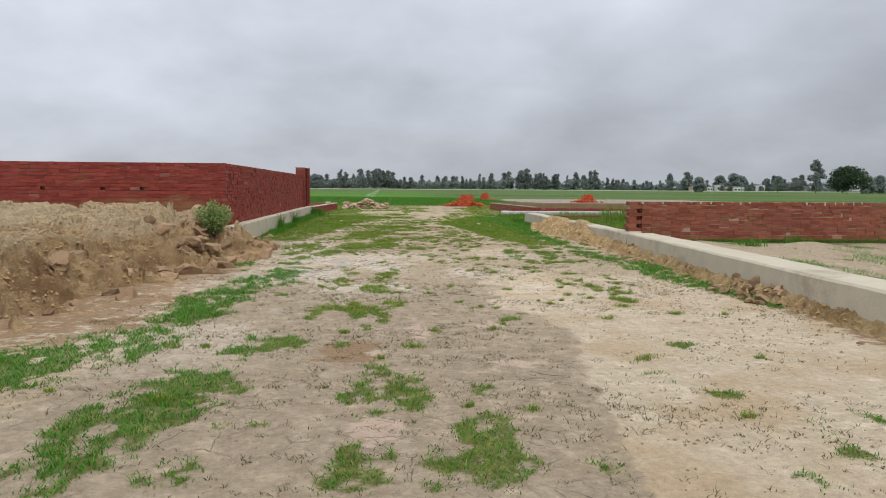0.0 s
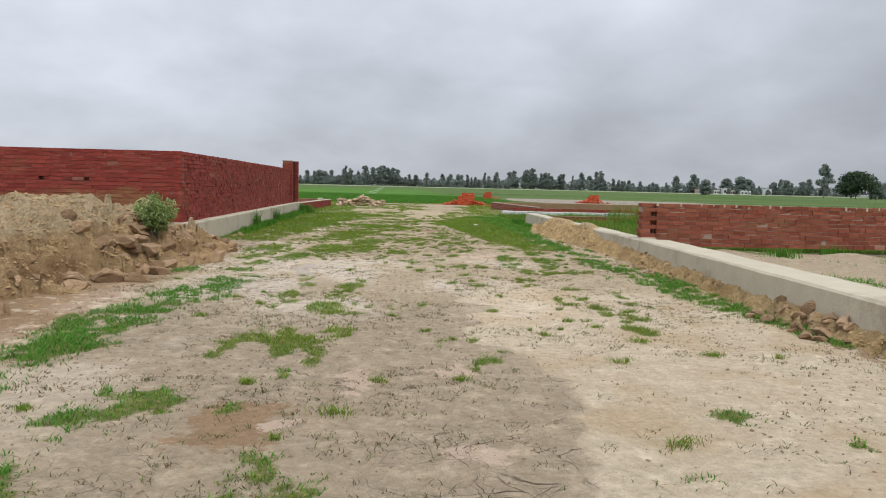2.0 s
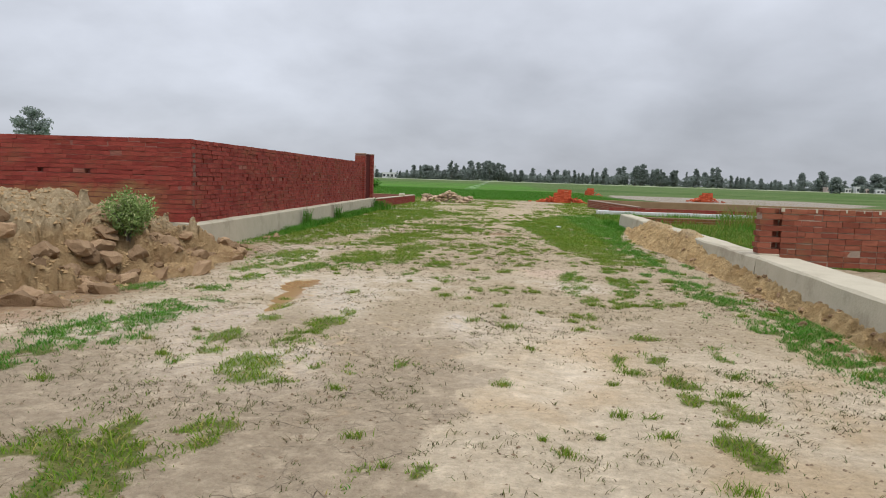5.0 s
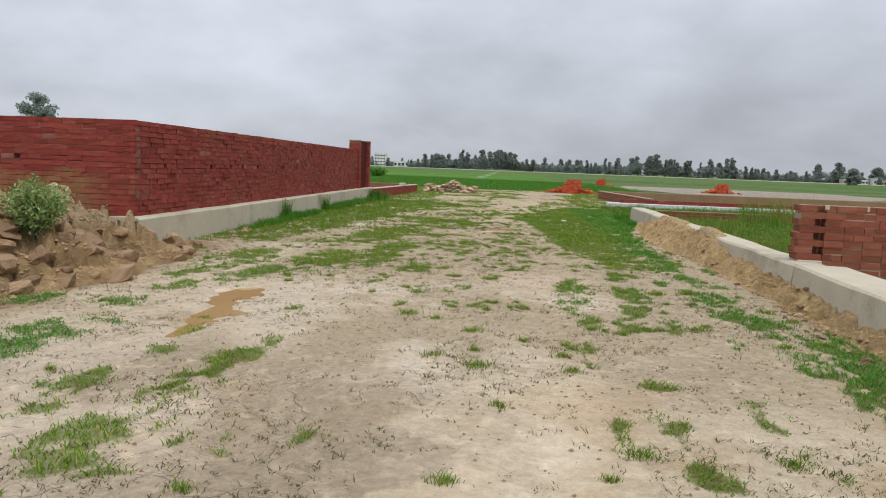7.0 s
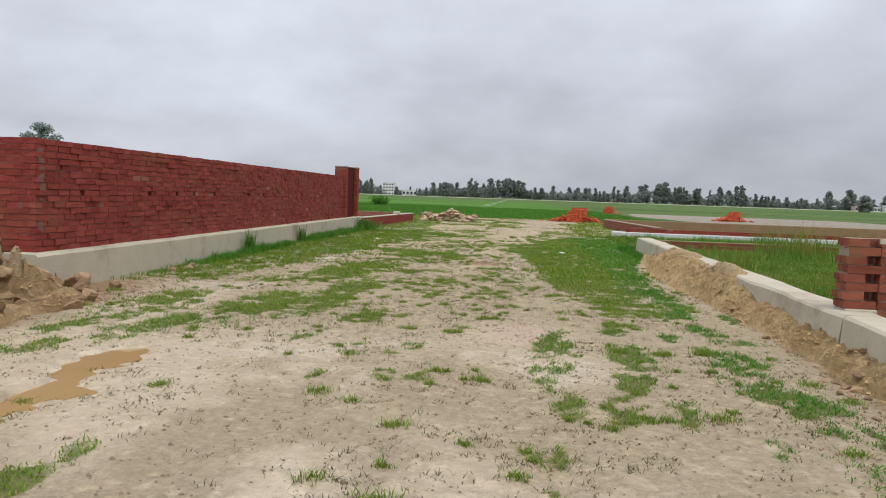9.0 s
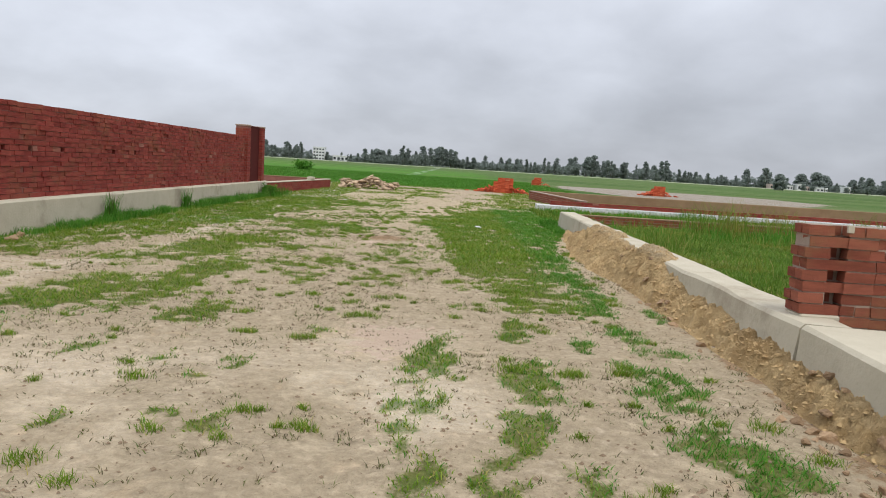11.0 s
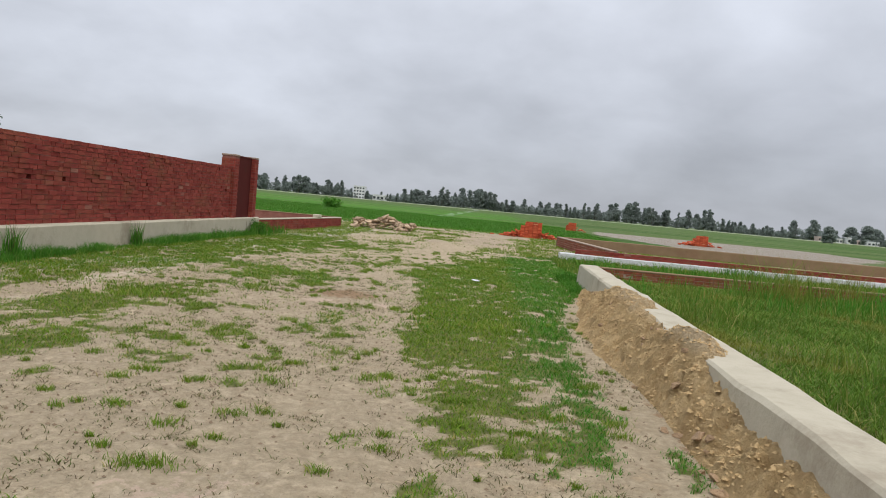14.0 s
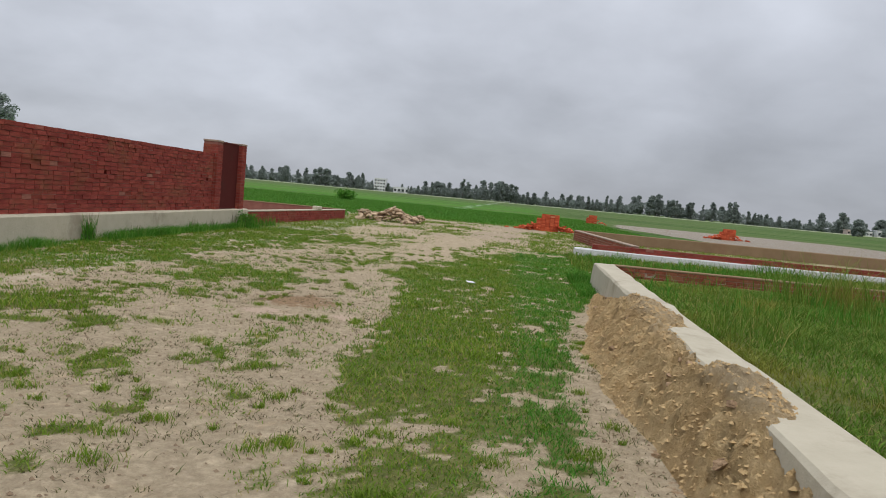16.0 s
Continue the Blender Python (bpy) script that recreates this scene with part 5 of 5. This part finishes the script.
scatter("crop", 110000, (-30, 11, 58, 105), lambda x, y: 0.9 * step(58, 64, y + 5 * (fbm(x * 0.4, y * 0.4, 191) - 0.5)) * (1 - step(0.0, 2.0, x - np.interp(y, (62, 66, 85, 100), (17, 14, 10.5, 12.5))) * step(104, 98, y) * step(62, 66, y) * step(48, 40, x)), 0.13, 0.05, 0.9, CROP, "bright green young crop in the field beyond the lane", 11)
scatter("crop", 60000, (-60, -6, 52.5, 110), lambda x, y: 0.9 + 0 * x, 0.13, 0.05, 0.9, CROP, "bright green young crop behind the brick walls", 12)


def sprig_density(x, y):
    return (1 - 0.8 * turf(x, y)) * (0.12 + 0.88 * step(0.42, 0.62, fbm(x * 0.9, y * 1.3, 161))) * (1 - 0.55 * step(0.0, 1.0, x) * step(13, 11, y)) * step(kerb_x(y) - 0.05, kerb_x(y) - 0.2, x)


gen = np.random.default_rng(31)
sx, sy = gen.uniform(-5.2, 3.4, 19000), gen.uniform(6.4, 34, 19000)
keep = gen.uniform(0, 1, 19000) < sprig_density(sx, sy)
sx, sy = np.repeat(sx[keep], 7), np.repeat(sy[keep], 7)
sx, sy = sx + gen.normal(0, 0.032, len(sx)), sy + gen.normal(0, 0.022, len(sy))
for nm, mat, pick, lab in (("sprigs", SPRIG, lambda n: gen.uniform(0, 1, n) < 0.55, "scattered dry brown sprigs on bare soil"), ("sprigs", SPROUT, lambda n: gen.uniform(0, 1, n) < 0.4, "scattered small green sprouts on bare soil")):
    s = pick(len(sx))
    v, f = blades(sx[s], sy[s], ground_z(sx[s], sy[s]), gen.uniform(0.008, 0.03, s.sum()), np.full(s.sum(), 0.006), 2.6, gen)
    tagged(new(nm, mesh_np(nm, v, f, mat)), lab, "sprigs", kind="stuff")

# small separate tufts on the bare parts of the lane
tx, ty = gen.uniform(-5.2, 3.3, 2600), gen.uniform(6.4, 40, 2600)
keep = gen.uniform(0, 1, 2600) < sprig_density(tx, ty) * np.interp(ty, (6, 12, 17, 24, 34), (0.16, 0.2, 0.45, 0.8, 1.0)) * (0.35 + 0.65 * step(-1.6, 0.6, tx) + 0.4 * step(20, 22, ty))
tx, ty = tx[keep], ty[keep]
tr = gen.uniform(0.025, 0.10, len(tx)) * gen.uniform(0.5, 1, len(tx))
tn = (18 + 1500 * tr).astype(int)
bx, by, br = np.repeat(tx, tn), np.repeat(ty, tn), np.repeat(tr, tn)
bx, by = bx + gen.normal(0, 0.6, len(bx)) * br * 1.3, by + gen.normal(0, 0.6, len(by)) * br
v, f = blades(bx, by, ground_z(bx, by), gen.uniform(0.012, 0.045, len(bx)) + 0.15 * br, np.full(len(bx), 0.0055), 1.2, gen)
tagged(new("grass_tufts", mesh_np("grass_tufts", v, f, GRASS)), "small separate tufts of grass on bare soil", "grass", kind="stuff")

# crumbs of clay over the lane
px, py = gen.uniform(-5, 3.3, 20000), gen.uniform(6.5, 30, 20000)
keep = gen.uniform(0, 1, 20000) < (0.12 + 0.3 * step(13, 16, py)) + 0.6 * step(0.45, 0.7, fbm(px * 0.7, py * 0.7, 171))
px, py = px[keep], py[keep]
ps = gen.uniform(0.004, 0.02, len(px)) * gen.uniform(0.5, 1, len(px))
octa = np.array([(1, 0, 0), (0, 1, 0), (-1, 0, 0), (0, -1, 0), (0, 0, 0.7), (0, 0, -0.4)])
pv = octa[None] * ps[:, None, None] * gen.uniform(0.6, 1.3, (len(px), 6, 1)) + np.stack([px, py, ground_z(px, py) + 0.002], -1)[:, None]
pf = np.array([(0, 1, 4), (1, 2, 4), (2, 3, 4), (3, 0, 4), (1, 0, 5), (2, 1, 5), (3, 2, 5), (0, 3, 5)])
pf = (np.arange(len(px))[:, None, None] * 6 + pf[None]).reshape(-1, 3)
CRUMB = plain_material("clay_crumb", (0.16, 0.105, 0.065), (0.36, 0.27, 0.18), 9, 0.95, 0.004, 0.1)
tagged(new("clay_crumbs", mesh_np("clay_crumbs", pv.reshape(-1, 3), pf, CRUMB)), "small dark clay crumbs scattered on the lane", "soil crumbs", kind="stuff")


# ---------------------------------------------------------------- bushes and weeds
def leaf_cloud(centres, radius, count, size, gen, squash=0.8):
    """Small folded leaves round the given centres."""
    c = np.repeat(np.asarray(centres, float), count, 0)
    n = len(c)
    d = gen.normal(0, 1, (n, 3))
    d /= np.linalg.norm(d, axis=1)[:, None]
    p = c + d * (radius * gen.uniform(0.25, 1.0, (n, 1)) ** 0.6) * (1, 1, squash)
    a = gen.normal(0, 1, (n, 3))
    a /= np.linalg.norm(a, axis=1)[:, None]
    b = np.cross(a, gen.normal(0, 1, (n, 3)))
    b /= np.linalg.norm(b, axis=1)[:, None] + 1e-9
    s = size * gen.uniform(0.6, 1.4, (n, 1))
    v = np.stack([p - a * s, p - b * s * 0.42, p + a * s, p + b * s * 0.42], 1)
    f = np.arange(n * 4).reshape(-1, 4)
    return v.reshape(-1, 3), f


def tube(bm, a, b, ra, rb, sides=6):
    a, b = Vector(a), Vector(b)
    q = (b - a).to_track_quat("Z", "Y").to_matrix()
    rings = []
    for p, r_ in ((a, ra), (b, rb)):
        rings.append([bm.verts.new(p + q @ Vector((math.cos(2 * math.pi * i / sides) * r_, math.sin(2 * math.pi * i / sides) * r_, 0))) for i in range(sides)])
    for i in range(sides):
        bm.faces.new((rings[0][i], rings[0][(i + 1) % sides], rings[1][(i + 1) % sides], rings[1][i]))
    bm.faces.new(rings[1])


def bush(name, x, y, z, wide, high, stems, leaves, size, material, label, seed, category="bush"):
    gen = np.random.default_rng(seed)
    rnd = random.Random(seed)
    root = empty(name, x, y, z, label, category)
    tips = []
    for i in range(stems):
        bm = bmesh.new()
        a, u = rnd.uniform(0, 6.28), rnd.random() ** 0.6
        tip = (math.cos(a) * wide * 0.5 * u, math.sin(a) * wide * 0.5 * u, high * rnd.uniform(0.55, 0.95) * (1 - 0.25 * u))
        mid = (tip[0] * 0.35, tip[1] * 0.35, tip[2] * 0.5)
        tube(bm, (tip[0] * 0.06, tip[1] * 0.06, -0.05), mid, 0.008, 0.006, 5), tube(bm, mid, tip, 0.006, 0.003, 5)
        part("stem", bm, BARK, root)
        tips += [tip, tuple(0.5 * (m + t) for m, t in zip(mid, tip)), mid]
    v, f = leaf_cloud(tips, wide * 0.19, leaves, size, gen, 1.0)
    v[:, 2] = np.maximum(v[:, 2], 0.02)
    attach(new("leaves", mesh_np("leaves", v, f, material)), root)
    return root


def mz(x, y):
    return float(mound_z(np.array([x]), np.array([y]))[0])


bush("bush", -5.5, 18.85, mz(-5.5, 18.85) - 0.02, 0.62, 0.80, 26, 46, 0.028, BUSH_LEAF, "bushy grey-green weed growing on the foot of the mound", 3)
bush("bush", -11.7, 20.9, mz(-11.7, 20.9) - 0.02, 1.1, 0.55, 22, 40, 0.035, BUSH_LEAF, "low green bush beside the brick wall", 4)
def stalk_weed(x, y, wide, high, n, label, seed):
    """A clump of upright stalks with narrow leaves and dry tips."""
    gen = np.random.default_rng(seed)
    root = empty("weed", x, y, float(ground_z(np.array([x]), np.array([y]))[0]), label, "weed")
    bx, by = gen.normal(0, wide * 0.3, n), gen.normal(0, wide * 0.3, n)
    v, f = blades(bx, by, np.zeros(n), high * gen.uniform(0.35, 1.0, n), np.full(n, 0.014), 0.28, gen)
    tagged(attach(new("leaves", mesh_np("leaves", v, f, LUSH)), root), kind="stuff")
    k = max(4, n // 9)
    bx, by = gen.normal(0, wide * 0.2, k), gen.normal(0, wide * 0.2, k)
    v, f = blades(bx, by, np.zeros(k), high * gen.uniform(0.9, 1.3, k), np.full(k, 0.008), 0.2, gen)
    tagged(attach(new("stem", mesh_np("stem", v, f, SPRIG)), root), "dry brown seed stalks", kind="stuff")
    return root


for i, (x, y, w, h, n) in enumerate(((-5.5, 28.4, 0.2, 0.6, 110), (-5.52, 32.3, 0.2, 0.55, 110), (-5.5, 34.0, 0.4, 0.25, 90), (-5.45, 39.7, 0.9, 0.42, 320), (-5.45, 36.6, 0.35, 0.3, 90), (-5.3, 41.3, 0.7, 0.35, 160), (-5.5, 37.8, 0.3, 0.3, 80), (6.2, 19.3, 0.5, 0.22, 120), (7.6, 19.8, 0.5, 0.28, 120))):
    stalk_weed(x, y, w, h, n, "clump of tall green weed with dry stalks" if h > 0.5 else "clump of green weed on the ground", 10 + i)
bush("bush", -5.4, 39.9, float(ground_z(np.array([-5.4]), np.array([39.9]))[0]), 0.6, 0.5, 18, 22, 0.03, LUSH, "leafy green weed beside the gate pillar", 19)
bush("bush", -15.5, 95.0, 0, 2.2, 1.1, 20, 40, 0.09, LUSH, "lone green bush in the crop field", 30)


# ---------------------------------------------------------------- trees
def tree(name, height, spread_, clear, clumps, leaves, size, material, seed, label, group="", dome=False):
    """Tapered trunk with limbs and a ragged crown of leaf clumps; stands at the origin."""
    gen = np.random.default_rng(seed)
    rnd = random.Random(seed)
    root = empty(name, 0, 0, 0, label, "tree", group)
    bm, ends = bmesh.new(), []
    bends = [Vector((rnd.uniform(-0.25, 0.25) * i * 0.4, rnd.uniform(-0.25, 0.25) * i * 0.4, height * 0.92 * i / 5)) for i in range(6)]
    rad = height * 0.016
    for i in range(5):
        tube(bm, bends[i], bends[i + 1], rad * (1 - i / 5.6), rad * (1 - (i + 1) / 5.6), 6)
    for i in range(clumps):
        u = rnd.uniform(clear, 1.0)
        a = rnd.uniform(0, 6.28)
        k = (u - clear) / (1 - clear)
        reach = spread_ * (math.sqrt(max(0.03, 1 - (k * 1.02) ** 2)) if dome else (0.25 + 0.75 * min(1, k * 4 + 0.3)) * (1.02 - k) ** 0.55) * rnd.uniform(0.35, 1.0)
        j = min(4, int(u * 5))
        on = bends[j].lerp(bends[j + 1], u * 5 - j) if u < 1 else bends[5]
        end = Vector((on.x + math.cos(a) * reach, on.y + math.sin(a) * reach, min(height, on.z + reach * 0.25)))
        if i % 2 == 0:
            start = bends[max(0, j - 1)].lerp(bends[j], 0.7)
            tube(bm, start, end, rad * 0.3, rad * 0.08, 4)
        ends.append(tuple(end))
    part("trunk", bm, BARK, root)
    v, f = leaf_cloud(ends, spread_ * (0.36 if dome else 0.3), leaves, size, gen, 0.8)
    attach(new("crown", mesh_np("crown", v, f, material)), root)
    return root


FAR = "far tree line"
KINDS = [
    tree("tree", 15.0, 2.8, 0.08, 54, 30, 0.6, HAZED_LEAF, 1, "tall slender tree in the far tree line, greyed by painted haze", FAR),
    tree("tree", 15.0, 3.7, 0.16, 54, 30, 0.62, HAZED_LEAF, 2, "tall open-crowned tree in the far tree line", FAR),
    tree("tree", 15.0, 2.0, 0.06, 46, 28, 0.52, HAZED_LEAF, 3, "narrow upright tree in the far tree line", FAR),
    tree("tree", 15.0, 4.4, 0.2, 60, 30, 0.65, HAZED_LEAF, 4, "broad ragged tree in the far tree line", FAR),
    tree("tree", 15.0, 5.0, 0.05, 84, 40, 0.7, HAZED_LEAF, 5, "dense round-crowned tree in the far tree line", FAR, True),
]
LINE_X = (-260, -175, -168, -150, -120, -112, -96, -78, -66, -52, -42, -36, -31, -5, 4, 10, 40, 75, 100, 106, 135, 140, 147, 153, 165, 185, 195, 240, 252, 275, 285, 315, 345, 420)
LINE_H = (11, 12, 14.5, 12.5, 12.5, 5, 6.5, 7.5, 12, 12, 8, 17, 14, 15.5, 15, 10, 10.5, 12, 12.5, 16, 16.5, 9, 15, 10, 16, 16.5, 10, 8, 14, 13, 6, 7, 13, 12)
r = random.Random(77)
x, first = -255.0, [True] * 5
while x < 400:
    h = 1.1 * float(np.interp(x, LINE_X, LINE_H)) * r.choice((0.62, 0.8, 0.9, 1.0, 1.08)) * r.uniform(0.93, 1.07)
    k = 4 if -68 < x < -48 and r.random() < 0.6 else r.choice((0, 0, 1, 1, 2, 3))
    m = pose(x, 600 + r.uniform(-14, 14), -0.3, 0, 0, r.uniform(0, 360))
    if first[k]:
        t, first[k] = KINDS[k], False
        t.matrix_basis = m
    else:
        t = copy_thing(KINDS[k], m)
    t.scale = (h / 15 * r.uniform(0.9, 1.3),) * 2 + (h / 15,)
    x += r.uniform(2.0, 4.2)
for i, x in enumerate((-36.0, 147.0)):
    t = copy_thing(KINDS[2], pose(x, 590, -0.3, 0, 0, 40 * i))
    t.scale = (1.1, 1.1, 1.18 - 0.16 * i)

# undergrowth along the foot of the tree line, in the same haze-paled leaves
gen = np.random.default_rng(55)
ux = gen.uniform(-280, 420, 4600)
uh = np.interp(ux, LINE_X, LINE_H) * 0.6 * gen.uniform(0.1, 1, 4600)
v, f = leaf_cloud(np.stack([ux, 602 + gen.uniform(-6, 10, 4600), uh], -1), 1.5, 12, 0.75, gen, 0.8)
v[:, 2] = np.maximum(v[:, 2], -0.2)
tagged(new("undergrowth", mesh_np("undergrowth", v, f, HAZED_LEAF)), "dense undergrowth below the far tree line, greyed by painted haze", "undergrowth", kind="stuff")

bm = bmesh.new()
for i in range(60):
    x0, x1 = -420 + i * 16, -420 + (i + 1) * 16
    h = 0.3 + 0.2 * float(vnoise(np.array(i * 0.7), np.array(3.0)))
    q = [bm.verts.new(p) for p in ((x0, 560, -0.1), (x1, 560, -0.1), (x1, 562, h), (x0, 562, h), (x1, 566, h), (x0, 566, h), (x1, 568, -0.1), (x0, 568, -0.1))]
    bm.faces.new((q[0], q[1], q[2], q[3])), bm.faces.new((q[3], q[2], q[4], q[5])), bm.faces.new((q[5], q[4], q[6], q[7]))
tagged(part("embankment_road", bm, EMBANK), "pale raised field road before the tree line", "road", kind="structure")

# these two nearer trees share the leaf colour that has haze in it
wall_tree = tree("tree", 11.2, 2.7, 0.55, 34, 70, 0.26, HAZED_LEAF, 8, "tall tree with a loose round crown behind the wall", "", True)
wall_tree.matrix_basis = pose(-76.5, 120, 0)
high_tree = tree("tree", 15.5, 3.9, 0.35, 40, 50, 0.5, HAZED_LEAF, 9, "tall open tree beside the dense round tree")
high_tree.matrix_basis = pose(191.5, 302, 0)
mango = tree("tree", 11.0, 8.2, 0.2, 90, 60, 0.6, TREE_DARK, 10, "wide dense dark green round tree in the fields", "", True)
mango.matrix_basis = pose(205, 300, 0)
for x, y, h, k in ((222, 310, 8.5, 4), (232, 305, 8, 4), (174, 380, 8.5, 4), (208, 360, 9, 3), (243, 330, 9, 4), (260, 330, 9, 3), (330, 640, 17, 4), (318, 645, 15, 4), (342, 650, 15, 4), (268, 572, 6, 4), (283, 570, 5.5, 4), (292, 574, 7, 3), (308, 572, 6, 4), (317, 570, 5, 4), (329, 572, 6.5, 3)):
    t = copy_thing(KINDS[k], pose(x, y, 0, 0, 0, x * 7 % 360))
    t.scale = (h / 15 * 1.25,) * 2 + (h / 15,)


# ---------------------------------------------------------------- far buildings
def house(x, y, wide, deep, high, storeys, bays, material, label, turn=0.0):
    root = empty("house", x, y, 0, label, "house", "far buildings", turn=turn)
    bm = bmesh.new()
    add_box(bm, -wide / 2, wide / 2, 0, deep, -0.3, high, 0.05)
    part("wall", bm, material, root)
    bm = bmesh.new()
    for a, b, c, d in ((-wide / 2 - 0.15, wide / 2 + 0.15, -0.15, 0.1), (-wide / 2 - 0.15, wide / 2 + 0.15, deep - 0.1, deep + 0.15), (-wide / 2 - 0.15, -wide / 2 + 0.1, 0.1, deep - 0.1), (wide / 2 - 0.1, wide / 2 + 0.15, 0.1, deep - 0.1)):
        add_box(bm, a, b, c, d, high - 0.05, high + 0.8)
    part("roof", bm, material, root, "flat roof with a parapet")
    sh = high / storeys
    for s_ in range(storeys):
        for b_ in range(bays):
            cx = -wide / 2 + (b_ + 0.5) * wide / bays
            win = new("window", None)
            win.parent = root
            win.matrix_basis = pose(cx, -0.03, s_ * sh + sh * 0.35)
            bm = bmesh.new()
            w2, h2 = wide / bays * 0.28, sh * 0.45
            add_box(bm, -w2, w2, -0.04, 0.02, 0, h2)
            part("pane", bm, WINDOW, win)
            bm = bmesh.new()
            add_box(bm, -w2 - 0.15, w2 + 0.15, -0.25, 0.02, h2, h2 + 0.2)
            part("sill", bm, material, win, "projecting sunshade")
    return root


house(-105.5, 592, 9.5, 8, 10.0, 4, 4, HOUSE_WALL, "white four-storey building beyond the field")
house(-88, 596, 13, 8, 4.2, 1, 4, HOUSE_WALL, "long low white building beyond the field")
r = random.Random(3)
for i, x in enumerate((262, 271, 278, 287, 296, 303, 312, 322, 334)):
    house(x, 580 + r.uniform(-8, 12), r.uniform(3.5, 6.5), 5, r.choice((2.8, 3.0, 3.2, 4.6)), 1, 2, HOUSE_WALL if i % 4 else HOUSE_PINK, "small flat-roofed painted house at the far village edge", r.uniform(-12, 12))

bm = bmesh.new()
add_box(bm, -0.07, 0.07, -0.05, 0.05, 0, 0.012, 0.004)
scrap = part("paper_scrap", bm, LITTER)
scrap.matrix_basis = pose(1.75, 31.6, 0.05, 6, 4, 30)
tagged(scrap, "crumpled white paper scrap on the grass", "litter")
scrap2 = copy_thing(scrap, pose(-2.6, 39.5, 0.06, 4, 9, 70))
